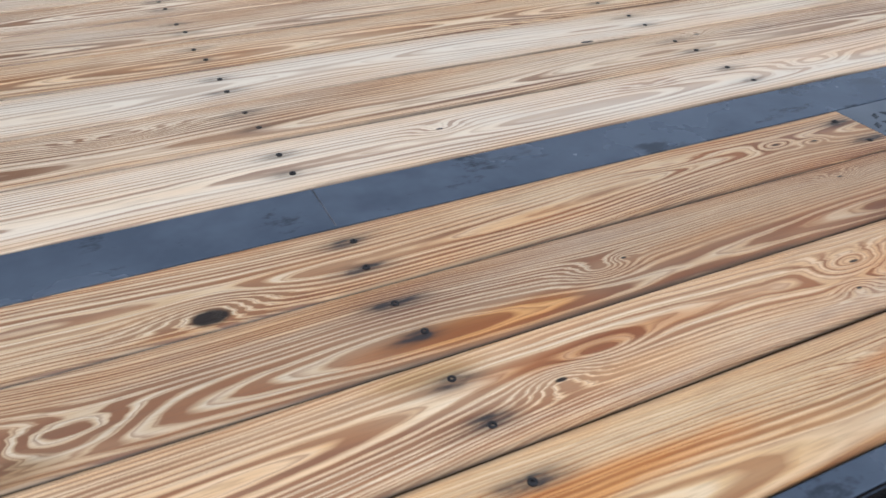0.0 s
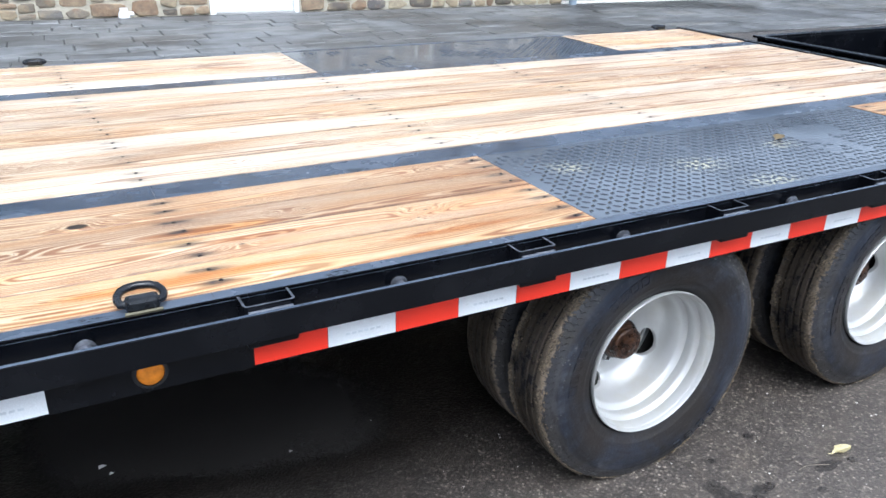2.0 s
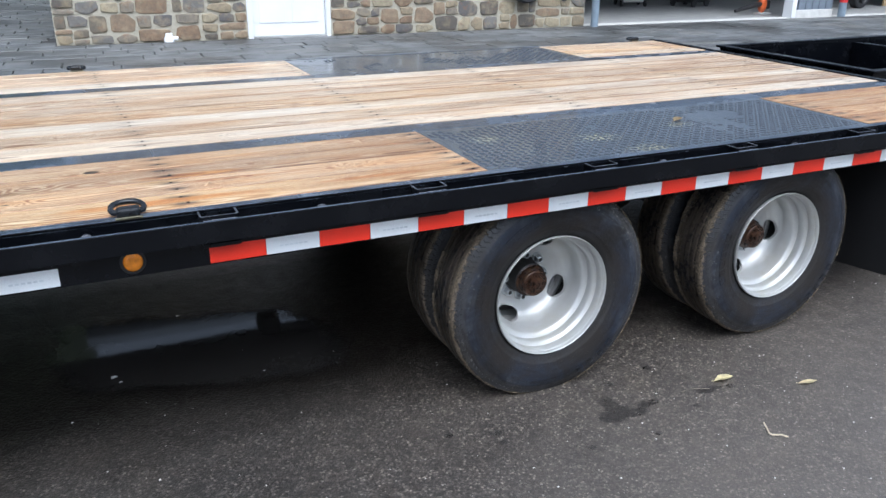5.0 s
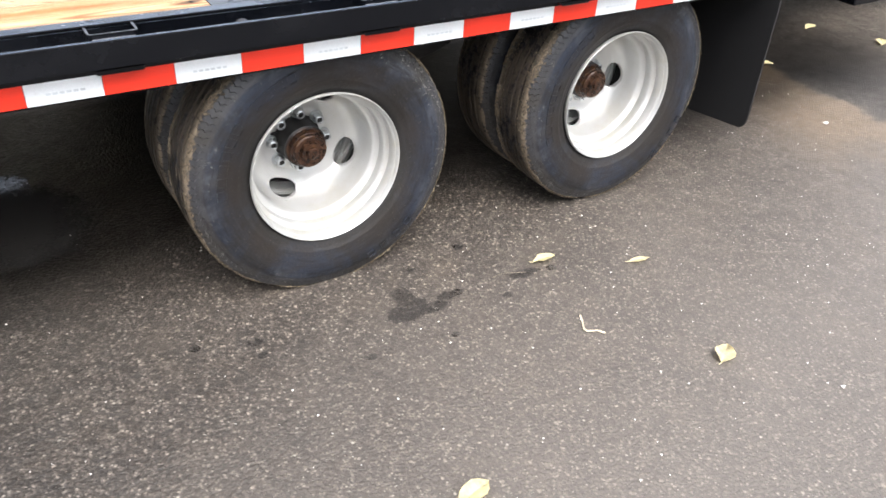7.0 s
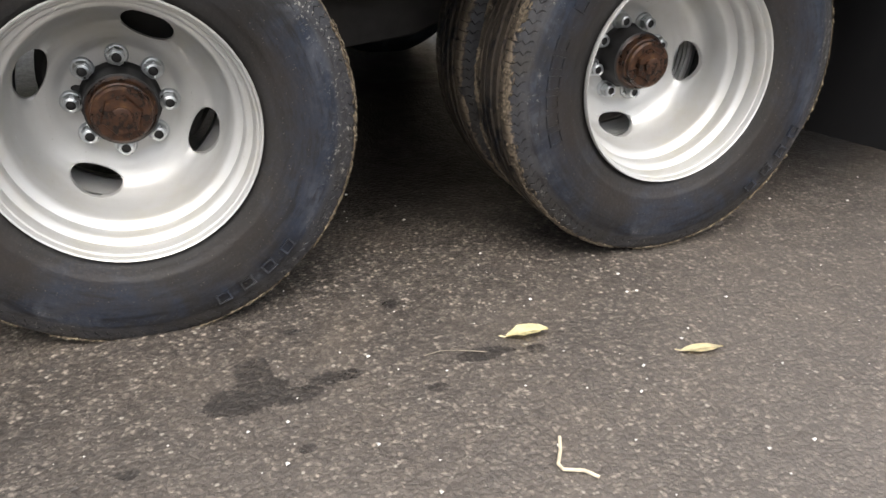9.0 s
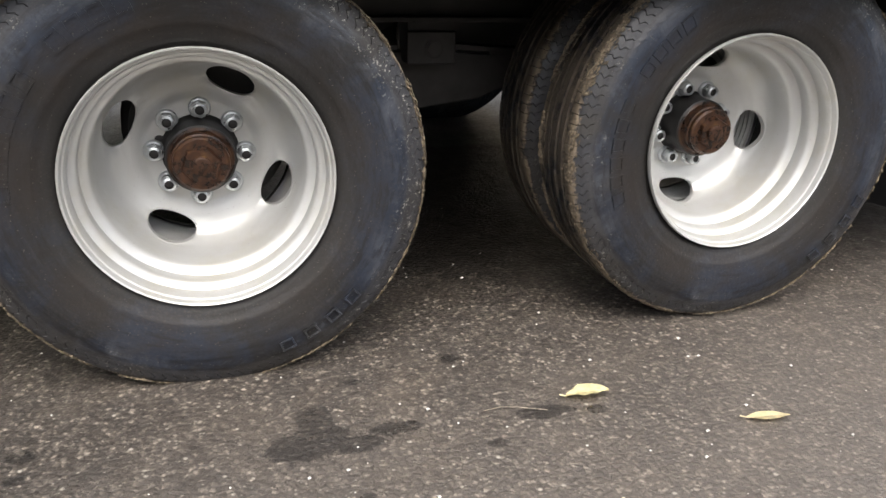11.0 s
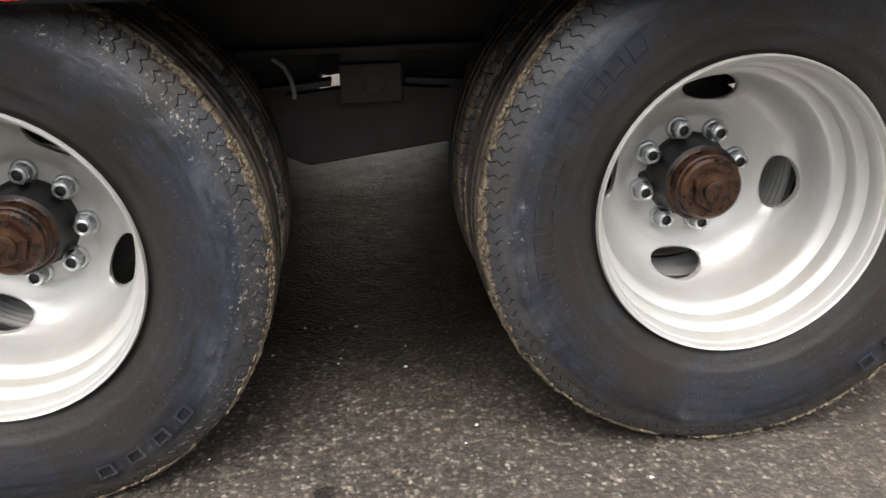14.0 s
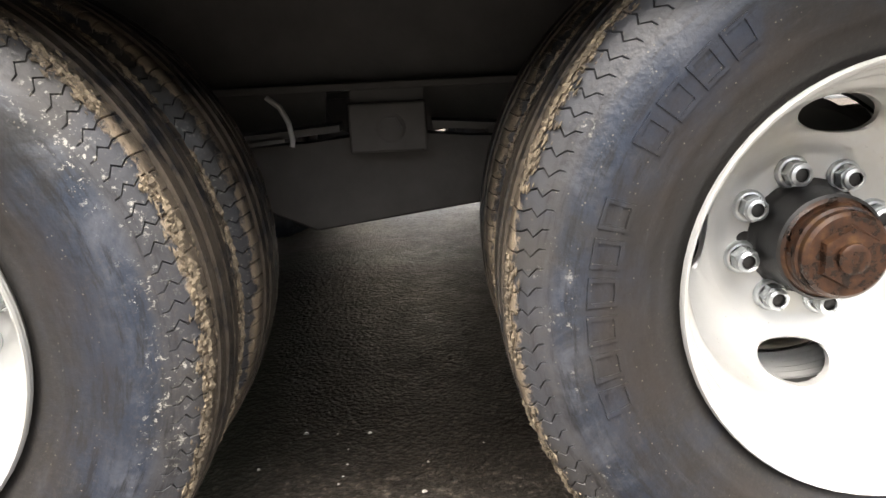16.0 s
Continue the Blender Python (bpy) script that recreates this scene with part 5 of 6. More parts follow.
def ramp_tray(x0, y0, x1, y1):
    ob = thing("loading_ramp", "black steel ramp frame behind the trailer deck", "ramp", at=Matrix.Translation((x0, y0, 0)))
    w, d, z0, z1 = x1 - x0, y1 - y0, 0.4, 0.86
    for nm, b in (("side_wall", (0, 0, z0, w, 0.03, z1)), ("side_wall", (0, d - 0.03, z0, w, d, z1)), ("end_wall", (0, 0.031, z0, 0.03, d - 0.031, z1)), ("end_wall", (w - 0.03, 0.031, z0, w, d - 0.031, z1)), ("floor_panel", (0.03, 0.03, z0 - 0.02, w - 0.03, d - 0.03, z0 - 0.001)), ("cross_wall", (w * 0.42, 0.031, z0, w * 0.42 + 0.04, d - 0.031, z1 - 0.012))):
        part(nm, solid(*b, bevel=0.004), BLACK, ob)
    for nm, b in (("rim_bar", (-0.02, -0.02, z1 + 0.001, w + 0.02, 0.035, z1 + 0.016)), ("rim_bar", (-0.02, d - 0.035, z1 + 0.001, w + 0.02, d + 0.02, z1 + 0.016)), ("rim_bar", (-0.02, 0.036, z1 + 0.001, 0.035, d - 0.036, z1 + 0.016))):
        part(nm, solid(*b, bevel=0.004), BLACK, ob)
    part("latch", solid(w * 0.42 - 0.12, -0.03, 0.7, w * 0.42 + 0.16, -0.001, 0.79, bevel=0.006), BLACK, ob)
    for q in (0.35, 1.1):
        part("bolt_head", lathe([(0.0, -0.012), (0.011, -0.01), (0.011, 0.0)], 12), GALV, ob, at=Matrix.Translation((0.9 + q, 0.0, z1 - 0.05)))
    for sx in (0.1, w - 0.1):
        for sy in (0.06, d - 0.06):
            part("support_leg", solid(sx - 0.03, sy - 0.03, 0.0, sx + 0.03, sy + 0.03, z0 - 0.001), BLACK, ob)


ramp_tray(2.62, 0.95, 5.6, 2.13)


# ---- the building behind ----
before = set(scene.objects)
WALL, EAVE = 9.9, 4.34


def stone_cells(x0, x1, z0, z1, rng, w=0.3, h=0.2):
    """Roughly squared rubble: the field is split again and again, and each stone loses its true corners."""
    todo, cells = [(x0, z0, x1, z1)], []
    while todo:
        a, c, b, d = todo.pop()
        wide, high = b - a, d - c
        if wide > w * rng.uniform(0.8, 1.7) or high > h * rng.uniform(0.8, 1.7):
            f = rng.uniform(0.32, 0.68)
            if wide / w > high / h * rng.uniform(0.7, 1.3):
                m = a + wide * f
                todo += [(a, c, m, d), (m, c, b, d)]
            else:
                m = c + high * f
                todo += [(a, c, b, m), (a, m, b, d)]
            continue
        poly = []
        for px, pz, sx, sz in ((a, c, 1, 1), (b, c, -1, 1), (b, d, -1, -1), (a, d, 1, -1)):
            if rng.random() < 0.28:  # a broken corner
                cut = rng.uniform(0.2, 0.42)
                one, two = (px, pz + sz * high * cut), (px + sx * wide * cut, pz)
                poly += [one, two] if sx == sz else [two, one]
            else:
                poly.append((px + sx * wide * rng.uniform(0.0, 0.13), pz + sz * high * rng.uniform(0.0, 0.13)))
        cells.append(poly)
    return cells


def stone_into(bm, poly, rng, y):
    """One rough-faced stone: joint round it, chamfered, its face bulging."""
    cx, cz = sum(p[0] for p in poly) / len(poly), sum(p[1] for p in poly) / len(poly)
    dense = list(poly)
    for cut in (0.12,):  # knock the corners off
        dense = [(p[0] + (q[0] - p[0]) * f, p[1] + (q[1] - p[1]) * f) for p, q in zip(dense, dense[1:] + dense[:1]) for f in (cut, 1 - cut)]
    size = max(math.hypot(p[0] - cx, p[1] - cz) for p in dense)
    proud = rng.uniform(0.008, 0.03)

    def ring(inset, yy):
        res = []
        for px, pz in dense:
            d = math.hypot(px - cx, pz - cz)
            s = max(0.25, 1 - inset / max(d, 0.02))
            wob = 0.012 * noise.noise((px * 9, pz * 9, 2.0))
            res.append(bm.verts.new((cx + (px - cx) * s + wob, yy + 0.006 * noise.noise((px * 14, pz * 14, 7.0)), cz + (pz - cz) * s + wob)))
        return res
    a, b, c = ring(0.003, y + 0.01), ring(0.007, y - proud * 0.7), ring(0.02, y - proud)
    n = len(dense)
    for u, v in ((a, b), (b, c)):
        for k in range(n):
            bm.faces.new((u[k], v[k], v[(k + 1) % n], u[(k + 1) % n]))
    mid = bm.verts.new((cx, y - proud - 0.004, cz))
    for k in range(n):
        bm.faces.new((c[k], mid, c[(k + 1) % n]))


def stone_wall(name, x0, x1, rng):
    wall = part(name, solid(x0, WALL, 0.0, x1, WALL + 0.3, EAVE), MORTAR)
    tagged(wall, "building wall of brown and grey field stone in buff mortar", "wall", kind="structure")
    bm = bmesh.new()
    for poly in stone_cells(x0, x1, 1.15, EAVE, rng, 0.45, 0.3):
        stone_into(bm, poly, rng, WALL)
    rest = part("upper_stones", bm, STONE, wall)
    tagged(rest, kind="stuff")
    for poly in stone_cells(x0, x1, 0.005, 1.15, rng, 0.34, 0.22):
        bm = bmesh.new()
        stone_into(bm, poly, rng, WALL)
        if len(bm.faces):
            part("stone", bm, STONE, wall)
        else:
            bm.free()
    return wall


rng = random.Random(7)
DOOR0, DOOR1 = 1.26, 2.53
stone_wall("wall_north_1", -1.35, DOOR0, rng)
stone_wall("wall_north_2", DOOR1, 7.12, rng)
side = part("wall_west", solid(-1.35, WALL + 0.301, 0.0, -1.05, 18.0, EAVE), MORTAR)
tagged(side, "side wall of the stone building", "wall", kind="structure")
bm = bmesh.new()
for poly in stone_cells(WALL + 0.301, 18.0, 0.005, EAVE, rng, 0.42, 0.3):
    stone_into(bm, poly, rng, 0.0)
bmesh.ops.transform(bm, matrix=Matrix(((0, 1, 0, -1.35), (1, 0, 0, 0), (0, 0, 1, 0), (0, 0, 0, 1))), verts=bm.verts)
tagged(part("side_stones", bm, STONE, side), kind="stuff")
head = part("wall_north_3", solid(DOOR0 + 0.001, WALL, 2.2, DOOR1 - 0.001, WALL + 0.3, EAVE), MORTAR)
tagged(head, "stone wall over the door", "wall", kind="structure")
over = part("wall_north_4", solid(7.121, WALL, 2.7, 22.0, WALL + 0.3, EAVE), SIDING)
tagged(over, "siding over the garage openings", "wall", kind="structure")

door = part("door_1", solid(1.345, WALL + 0.06, 0.03, 2.455, WALL + 0.105, 2.13, bevel=0.003), DOORWHITE)
tagged(door, "closed white panelled entrance door", "door", kind="structure")
for px in (1.45, 1.95):
    for z0, z1 in ((0.22, 0.95), (1.1, 1.98)):
        part("door_panel", solid(px, WALL + 0.05, z0, px + 0.4, WALL + 0.0595, z1, bevel=0.004), DOORWHITE, door)
part("door_handle", lathe([(0.0, -0.06), (0.028, -0.055), (0.03, -0.03), (0.012, -0.02), (0.012, 0.0)], 20), ALLOY, door, "silver door knob", 40, at=Matrix.Translation((1.43, WALL + 0.06, 1.0)))
jamb = part("door_frame", solid(DOOR0 + 0.001, WALL - 0.02, 0.0, 1.338, WALL + 0.12, 2.199, bevel=0.004), DOORWHITE)
tagged(jamb, "white door frame", "trim", kind="structure")
part("jamb", solid(2.462, WALL - 0.02, 0.0, DOOR1 - 0.001, WALL + 0.12, 2.199, bevel=0.004), DOORWHITE, jamb)
part("lintel", solid(1.339, WALL - 0.018, 2.132, 2.461, WALL + 0.12, 2.199, bevel=0.004), DOORWHITE, jamb)
part("sill", solid(1.339, WALL - 0.05, 0.002, 2.461, WALL + 0.12, 0.029, bevel=0.004), CONCRETE, jamb)

# garage bays: floor slab, closing walls, roof
slab = part("floor", solid(7.121, WALL + 0.25, -0.05, 22.0, 17.0, 0.012), CONCRETE)
tagged(slab, "grey concrete garage floor", "floor", kind="structure")
edge = part("trim", solid(7.121, WALL - 0.02, 0.0, 22.0, WALL + 0.249, 0.016), PALECON)
tagged(edge, "pale concrete threshold of the garage", "trim", kind="structure")
for nm, b, mt in (("wall_garage_1", (-1.05, 17.001, 0.0, 22.0, 17.3, EAVE), INNER), ("wall_garage_2", (7.121, WALL + 0.301, 0.0, 7.3, 17.0, EAVE), INNER), ("wall_garage_3", (22.001, WALL, 0.0, 22.3, 17.3, EAVE), INNER)):
    tagged(part(nm, solid(*b), mt), "plain inner wall of the garage", "wall", kind="structure")
tagged(part("ceiling", solid(-1.6, WALL - 0.35, EAVE + 0.001, 22.3, 18.0, EAVE + 0.15), SIDING), "flat closing roof of the building", "ceiling", kind="structure")
pier = part("wall_garage_4", solid(12.15, WALL + 0.02, 0.16, 13.05, WALL + 0.28, 2.699), SIDING)
tagged(pier, "slate blue boarded pier between the garage bays", "wall", kind="structure")
for q in range(1, 5):
    part("siding_batten", solid(12.15 + 0.18 * q - 0.012, WALL + 0.005, 0.165, 12.15 + 0.18 * q + 0.012, WALL + 0.0195, 2.69), SIDING, pier)
tagged(part("trim", solid(12.05, WALL - 0.01, 0.0, 13.05, WALL + 0.3, 0.159, bevel=0.006), PALECON), "pale block base of the pier", "trim", kind="structure")
tagged(part("trim", solid(11.93, WALL - 0.03, 0.0165, 12.045, WALL + 0.2, 2.69, bevel=0.005), DOORWHITE), "white garage door jamb", "trim", kind="structure")


def guard_post(x, y, r, sticker):
    ob = thing("guard_post", "blue-grey painted steel guard post by the garage opening", "post", at=Matrix.Translation((x, y, 0)), group="guard posts")
    part("post", lathe([(0.0, 0.0), (r * 1.1, 0.0), (r * 1.1, 0.015), (r, 0.02), (r, 1.05), (r * 0.75, 1.12), (0.0, 1.15)], 24), POSTBLUE, ob, "", 40, at=Matrix.Rotation(math.pi / 2, 4, "X"))
    if sticker:
        for z, mt in ((0.3, DOORRED), (0.42, DOORRED), (0.36, WHITE_TAPE)):
            part("reflective_band", lathe([(r + 0.001, z), (r + 0.002, z + 0.003), (r + 0.002, z + 0.055), (r + 0.001, z + 0.058)], 24), mt, ob, at=Matrix.Rotation(math.pi / 2, 4, "X"))


guard_post(7.2, 9.68, 0.065, False)
guard_post(13.12, 9.72, 0.075, True)


def leaf_blower(x, y):
    ob = thing("leaf_blower", "orange and black leaf blower standing on the garage floor", "leaf blower", at=pose(x, y, 0.013, 0, 0, 10))
    bm = bmesh.new()
    bmesh.ops.create_icosphere(bm, subdivisions=3, radius=0.13, matrix=Matrix.Translation((0, 0, 0.2)) @ Matrix.Diagonal((0.75, 0.7, 1.3, 1)))
    part("housing", bm, TOOLORANGE, ob, "orange plastic housing", 60)
    part("base", solid(-0.13, -0.1, 0.0, 0.2, 0.1, 0.035, bevel=0.012), TOOLGREY, ob, "pale grey base")
    part("blower_tube", tube([(-0.06, 0, 0.2), (-0.25, 0, 0.19), (-0.5, 0.0, 0.15), (-0.85, 0, 0.09)], lambda i: (0.055, 0.052, 0.045, 0.03)[i], 16), TOOLBLACK, ob, "black tapered tube", 40)
    part("handle", tube([(0.05, 0, 0.34), (0.14, 0, 0.38), (0.22, 0, 0.34), (0.24, 0, 0.2), (0.2, 0, 0.03)], 0.018, 10), TOOLGREY, ob, "pale handle", 50)
    part("engine_cover", solid(0.06, -0.08, 0.1, 0.17, 0.08, 0.28, bevel=0.025), TOOLBLACK, ob)


leaf_blower(12.0, 10.75)


def road_wheel(name, label, x, y, z, r, rot, mat):
    ob = thing(name, label, "wheel", at=pose(x, y, z, 0, 0, rot))
    part("tyre", lathe([(r * 0.68, 0.02), (r * 0.72, -0.01), (r * 0.9, -0.015), (r * 0.99, 0.01), (r, 0.05), (r, 0.13), (r * 0.98, 0.17), (r * 0.7, 0.18), (r * 0.68, 0.14)], 40), TOOLBLACK, ob, "", 40)
    part("rim_ring", lathe([(r * 0.55, 0.15), (r * 0.6, 0.05), (r * 0.66, 0.0), (r * 0.7, -0.008), (r * 0.72, 0.0)], 40), mat, ob, "", 40)
    for k in range(5):
        part("spoke", prism([(-0.025, 0.03), (0.025, 0.03), (0.032, r * 0.62), (-0.032, r * 0.62)], 0.01, 0.035, bevel=0.004), mat, ob, at=Matrix.Rotation(2 * math.pi * k / 5 + 0.3, 4, "Y"))
    part("centre_cap", lathe([(0.0, 0.0), (0.035, 0.002), (0.045, 0.015), (0.045, 0.04)], 20), mat, ob, "", 40)


road_wheel("spare_wheel", "silver five-spoke wheel with black tyre hung on the stone wall", 5.88, WALL - 0.2, 0.72, 0.29, 0, ALLOY)
part_hose = part("garden_hose", tube([(6.66 + 0.12 * math.cos(q * 0.5), WALL - 0.05 - 0.002 * (q % 3), 0.6 + 0.15 * math.sin(q * 0.5)) for q in range(26)], 0.011, 8), TOOLBLACK)
tagged(part_hose, "thin black hose looped against the stone wall", "hose")
road_wheel("stored_wheel", "dark wheel leaning inside the garage", 15.4, 11.2, 0.3, 0.29, 10, TOOLBLACK)


def push_mower(x, y, rot, colour):
    ob = thing("lawn_mower", "dark push mower parked on the garage floor", "lawn mower", at=pose(x, y, 0.013, 0, 0, rot))
    part("deck", solid(-0.3, -0.25, 0.09, 0.3, 0.25, 0.24, bevel=0.05), colour, ob)
    part("engine", solid(-0.13, -0.13, 0.241, 0.13, 0.13, 0.42, bevel=0.03), TOOLBLACK, ob)
    for sx in (-0.27, 0.27):
        for sy in (-0.29, 0.25):
            part("wheel", lathe([(0.0, 0.0), (0.06, 0.0), (0.1, 0.006), (0.1, 0.04), (0.0, 0.04)], 24), TOOLBLACK, ob, "", 40, at=Matrix.Translation((sx, sy, 0.1)))
    part("handlebar", tube([(-0.3, -0.2, 0.2), (-0.75, -0.2, 0.9), (-0.8, 0.0, 0.98), (-0.75, 0.2, 0.9), (-0.3, 0.2, 0.2)], 0.013, 8), TOOLBLACK, ob, "", 60)


push_mower(11.9, 12.9, 20, TOOLBLACK)
push_mower(10.6, 13.4, 70, TOOLGREY)
ply = part("plywood_sheet", solid(16.6, 11.6, 0.013, 18.8, 11.64, 1.2, bevel=0.002), PLYWOOD)
tagged(ply, "pale plywood sheet standing in the garage bay", "plywood")
can = thing("white_downspout_cap", "small white plastic pot at the foot of the stone wall", "pot", at=Matrix.Translation((0.12, WALL - 0.13, 0.02)))
part("pot", lathe([(0.0, 0.0), (0.075, 0.0), (0.07, 0.06), (0.05, 0.085), (0.05, 0.12), (0.0, 0.125)], 20), DOORWHITE, can, "", 40, at=Matrix.Rotation(math.pi / 2, 4, "X"))
part("spout", tube([(0.0, 0, 0.05), (0.12, -0.02, 0.045)], 0.03, 12), DOORWHITE, can, "", 40)

# the plot stands askew to the trailer
PLOT = Matrix.Translation((-0.475, 0.457, 0)) @ Matrix.Rotation(radians(-2.1), 4, "Z") @ Matrix.Scale(1.06, 4)
for ob in list(scene.objects):
    if ob not in before and ob.parent is None:
        ob.matrix_basis = PLOT @ ob.matrix_basis

# ---- unseen dark backdrop round the yard, added to block low sky ----
for nm, b in (("backdrop_1", (-40, -24.0, 0, 40, -23.0, 6.5)), ("backdrop_2", (-41, -23, 0, -40, 34, 6.5)), ("backdrop_3", (40, -23, 0, 41, 34, 6.5)), ("backdrop_4", (-2.2, 34, 0, 40, 35, 7.0)), ("backdrop_5", (-40, 34, 0, -2.201, 35, 19.0))):
    tagged(part(nm, solid(*b), BACKDROP_DARK), "unseen dark backdrop closing off the low sky round the yard", "backdrop", kind="structure")

# ---- small things on the ground ----
def fallen_leaf(x, y, z, size, rot, curl, rng, slim=0.62, skin=None):
    bm = bmesh.new()
    n = 7
    rows = []
    for i in range(n):
        t = i / (n - 1)
        w = 0.5 * size * math.sin(math.pi * min(1, t * 0.96 + 0.04)) ** 0.8 * slim * (1 + 0.18 * rng.uniform(-1, 1))
        h = curl * (math.sin(math.pi * t) * 0.5 + t * 0.3)
        rows.append([bm.verts.new((size * (t - 0.5), s * w, 0.003 + h + abs(s) * curl * 0.7 * rng.uniform(0.5, 1.0))) for s in (-1, -0.5, 0, 0.5, 1)])
    for a, b in zip(rows, rows[1:]):
        for k in range(4):
            bm.faces.new((a[k], a[k + 1], b[k + 1], b[k]))
    bmesh.ops.solidify(bm, geom=list(bm.faces), thickness=0.0012)
    tube([(-size * 0.5, 0, 0.004), (-size * 0.58, 0.002, 0.005), (-size * 0.64, 0.005, 0.005)], 0.0012, 5, bm=bm)
    ob = part("fallen_leaf", bm, skin or LEAF, at=pose(x, y, z, 0, 0, rot))
    tagged(ob, "curled %s fallen leaf lying on the asphalt" % ("faded cream" if skin else "yellow") if z < 0.5 else "dry brown fallen leaf lying on the deck plate", "leaf", "fallen leaves")


rng = random.Random(3)
for x, y, size, rot, curl in ((0.637, -0.162, 0.082, -4, 0.01), (0.915, -0.308, 0.08, -10, 0.004), (0.804, -0.764, 0.075, 30, 0.016), (-0.066, -0.814, 0.09, 10, 0.015), (2.78, 0.72, 0.09, -40, 0.01), (3.544, 1.009, 0.1, 10, 0.012), (3.714, 0.659, 0.1, 40, 0.012), (2.024, -1.051, 0.08, 60, 0.012)):
    fallen_leaf(x, y, 0.003, size, rot, curl, rng, 0.72 if size == 0.075 else 0.3 if size == 0.08 else 0.42 if size < 0.083 else 0.6, PALE_LEAF if size in (0.08, 0.075) else None)
fallen_leaf(0.77, 0.4, DECK + 0.021, 0.06, 25, 0.008, rng, 0.62, DRY_LEAF)
stem = part("dry_stem", tube([(0.558, -0.436, 0.006), (0.545, -0.463, 0.005), (0.528, -0.488, 0.006), (0.53, -0.5, 0.005), (0.557, -0.513, 0.006), (0.572, -0.53, 0.004)], 0.0028, 6), STRAW)
tagged(stem, "bent dry pale stem on the asphalt", "stem")
stem2 = part("dry_stem", tube([(0.436, -0.163, 0.004), (0.47, -0.16, 0.005), (0.5, -0.168, 0.0045), (0.546, -0.188, 0.004)], 0.0008, 6), GREYSTEM)
tagged(stem2, "thin dry stem beside a dark stain", "stem")


def puddle(cx, cy, rx, ry, turn, seed):
    bm = bmesh.new()
    n = 220
    mid = bm.verts.new((cx, cy, 0.0045))
    rim = []
    ct, st = math.cos(turn), math.sin(turn)
    for k in range(n):
        a = 2 * math.pi * k / n
        ca, sa = math.cos(a), math.sin(a)
        f = 1 + 0.18 * noise.noise((ca * 1.6, sa * 1.6, seed)) + 0.09 * noise.noise((ca * 6, sa * 6, seed)) + 0.06 * noise.noise((ca * 22, sa * 22, seed))
        u, v = rx * f * math.copysign(abs(ca) ** 0.75, ca), ry * f * math.copysign(abs(sa) ** 0.8, sa)
        rim.append(bm.verts.new((cx + u * ct - v * st, cy + u * st + v * ct, 0.0045)))
    for k in range(n):
        bm.faces.new((mid, rim[k], rim[(k + 1) % n]))
    ob = part("puddle", bm, PUDDLE)
    tagged(ob, "shallow dark puddle on the asphalt under the trailer", "puddle", kind="structure")


puddle(-1.1, 0.94, 0.74, 0.46, -0.08, 1.0)

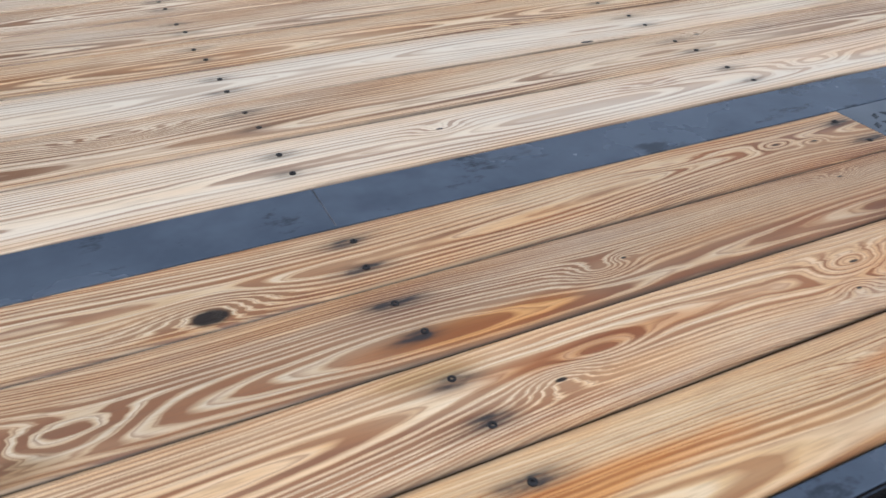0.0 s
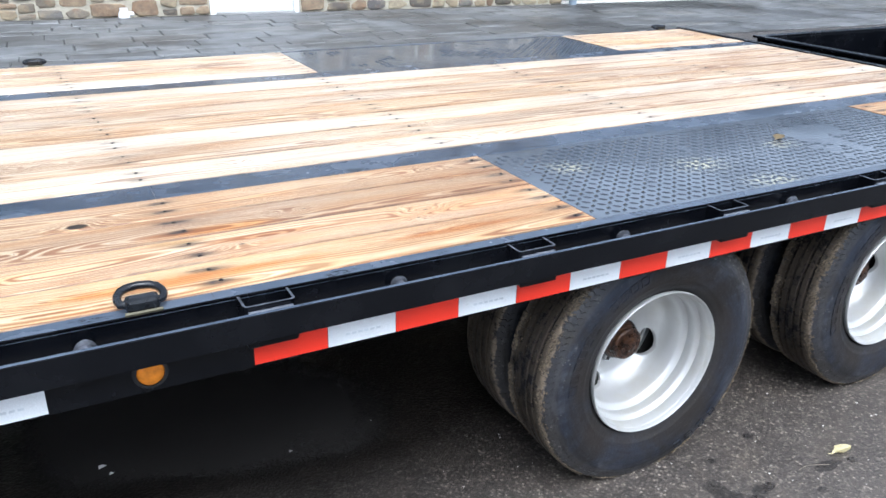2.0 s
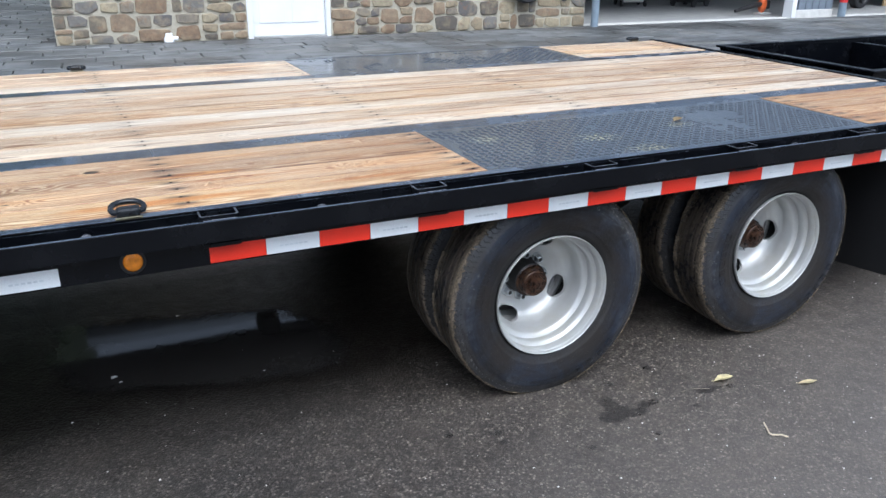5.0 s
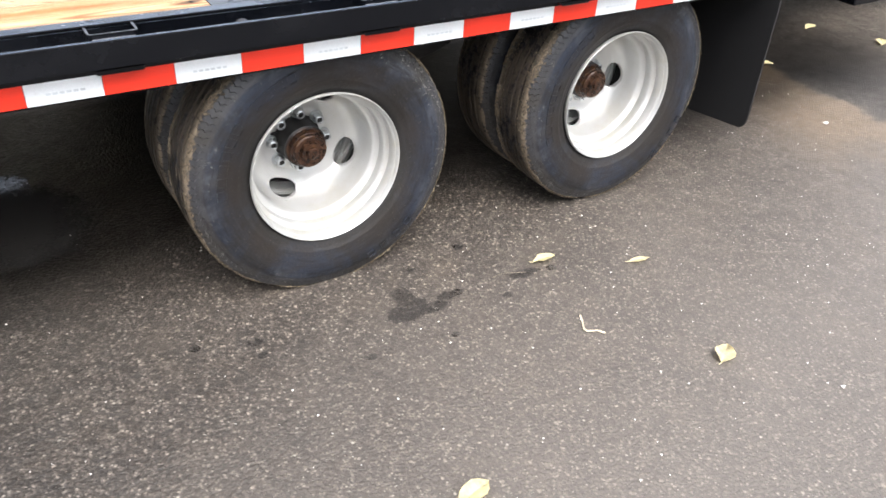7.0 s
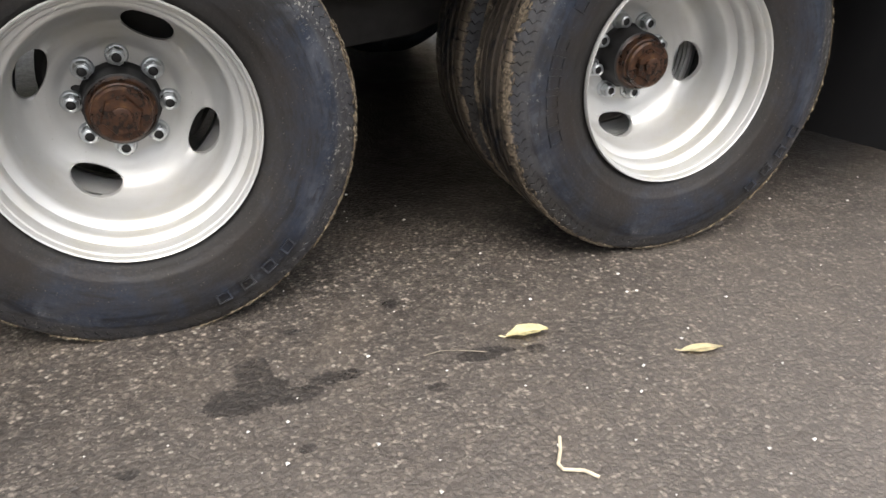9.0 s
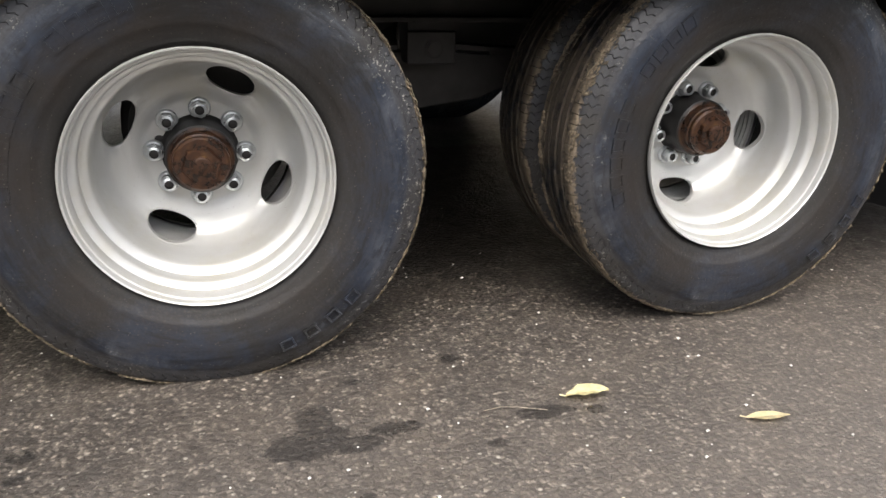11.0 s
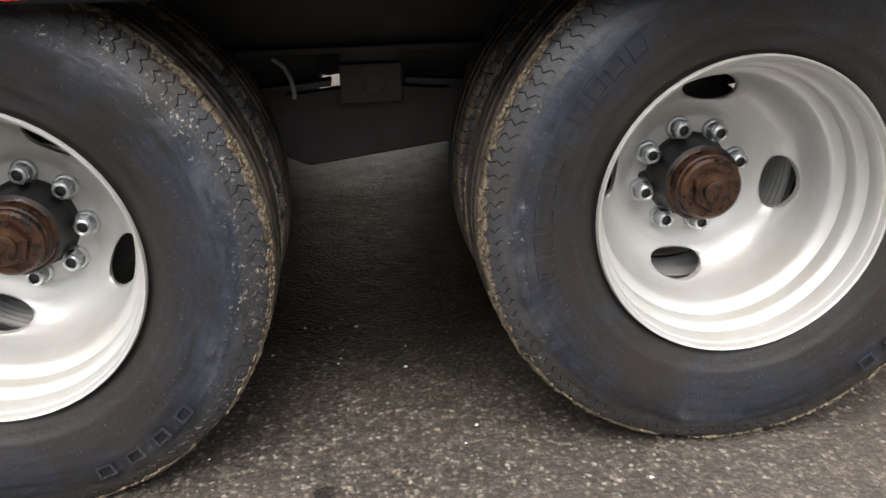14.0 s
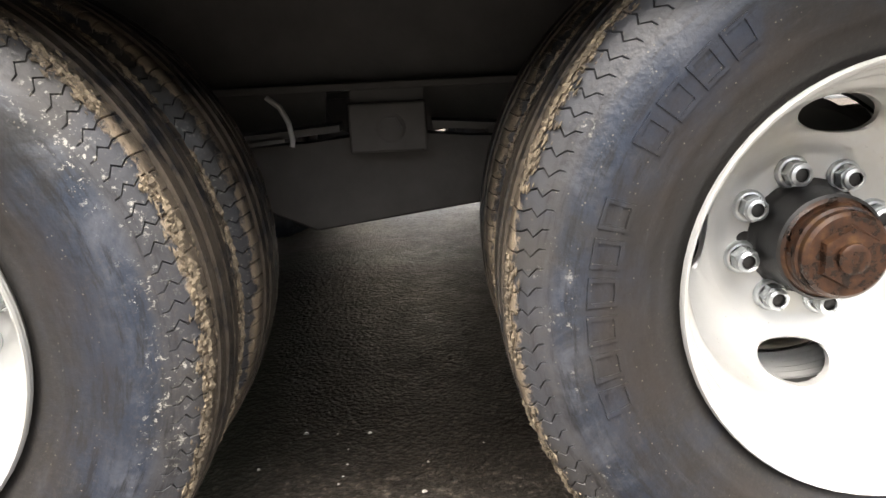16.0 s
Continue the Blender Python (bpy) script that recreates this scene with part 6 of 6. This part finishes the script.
# loose grit on the asphalt round the wheels
def grit():
    rng = random.Random(11)
    verts, faces = [], []
    for k in range(420):
        x, y = rng.uniform(-1.6, 2.6), rng.uniform(-1.0, 0.6)
        s = rng.choice((0.0015, 0.002, 0.0025, 0.003, 0.0045))
        b = len(verts)
        for dx, dy, dz in ((1, 0, 0.3), (-0.5, 0.8, 0.3), (-0.6, -0.7, 0.3), (0.1, 0.1, 1.3), (0, 0, -0.3)):
            verts.append((x + s * dx * rng.uniform(0.7, 1.3), y + s * dy * rng.uniform(0.7, 1.3), max(0.0, s * 0.6 + s * dz * 0.7)))
        faces += [(b, b + 1, b + 3), (b + 1, b + 2, b + 3), (b + 2, b, b + 3), (b + 1, b, b + 4), (b + 2, b + 1, b + 4), (b, b + 2, b + 4)]
    for x, y, s in ((-1.436, 0.779, 0.016), (-1.415, 0.74, 0.009), (-0.915, 0.609, 0.007), (-0.631, 0.645, 0.006), (-1.152, 1.216, 0.01), (-0.955, 0.802, 0.005), (-0.838, 0.677, 0.005), (2.424, 0.087, 0.02), (0.995, -1.007, 0.009), (1.958, 0.215, 0.008)):  # larger bits
        b = len(verts)
        for dx, dy, dz in ((1, 0, 0.3), (-0.5, 0.8, 0.3), (-0.6, -0.7, 0.3), (0.1, 0.1, 0.9), (0, 0, -0.3)):
            verts.append((x + s * dx * rng.uniform(0.7, 1.3), y + s * dy * rng.uniform(0.7, 1.3), max(0.0, s * 0.5 + s * dz * 0.5)))
        faces += [(b, b + 1, b + 3), (b + 1, b + 2, b + 3), (b + 2, b, b + 3), (b + 1, b, b + 4), (b + 2, b + 1, b + 4), (b, b + 2, b + 4)]
    me = bpy.data.meshes.new("grit")
    me.from_pydata(verts, [], faces)
    me.materials.append(PALECON)
    tagged(part("grit", me, None), "loose pale grit on the asphalt", "grit", kind="stuff")


grit()


# ---- paving in front of the building ----
def paving():
    rng = random.Random(5)
    bed = part("pavement", solid(-14.0, 6.33, 0.0, 22.0, WALL - 0.001, 0.004), JOINT)
    tagged(bed, "damp grey stone paving in front of the building", "pavement", kind="structure")
    bed2 = part("pavement_side", solid(-14.0, WALL, 0.0, -1.351, 30.0, 0.004), JOINT)
    tagged(bed2, "grey stone paving beside the building", "pavement", kind="structure")
    joined = [bmesh.new(), bmesh.new()]
    count = 0
    y = 6.35
    while y < 29.5:
        h = rng.choice((0.24, 0.32, 0.4, 0.3))
        x = -14.0 + rng.uniform(0, 0.3)
        right = 21.9 if y + h < WALL else -1.36
        if y < WALL < y + h:
            h = WALL - y
            if h < 0.1:
                y = WALL + 0.004
                continue
        while x < right - 0.2:
            w = min(rng.choice((0.3, 0.42, 0.55, 0.7, 0.82)), right - x)
            near = -3.2 < x < 9.0 and 8.0 < y < WALL and count < 290
            bm = bmesh.new() if near else joined[0 if y < WALL else 1]
            g, t = 0.007, 0.022 + rng.uniform(-0.004, 0.004)
            base = [(x + g, y + g), (x + w - g, y + g), (x + w - g, y + h - g), (x + g, y + h - g)]
            base = [(a + rng.uniform(-0.006, 0.006), b + rng.uniform(-0.006, 0.006)) for a, b in base]
            cx, cy = x + w / 2, y + h / 2
            lo = [bm.verts.new((a, b, 0.003)) for a, b in base]
            md = [bm.verts.new((a, b, t - 0.007)) for a, b in base]
            hi = [bm.verts.new((a + (cx - a) * 0.03, b + (cy - b) * 0.04, t + rng.uniform(-0.002, 0.002))) for a, b in base]
            for u, v in ((lo, md), (md, hi)):
                for k in range(4):
                    bm.faces.new((u[k], u[(k + 1) % 4], v[(k + 1) % 4], v[k]))
            bm.faces.new(hi)
            if near:
                part("paver", bm, PAVER, bed)
                count += 1
            x += w
        y += h
    for bm, bd in zip(joined, (bed, bed2)):
        tagged(part("pavers", bm, PAVER, bd), kind="stuff")
        bd.matrix_basis = PLOT @ bd.matrix_basis


paving()
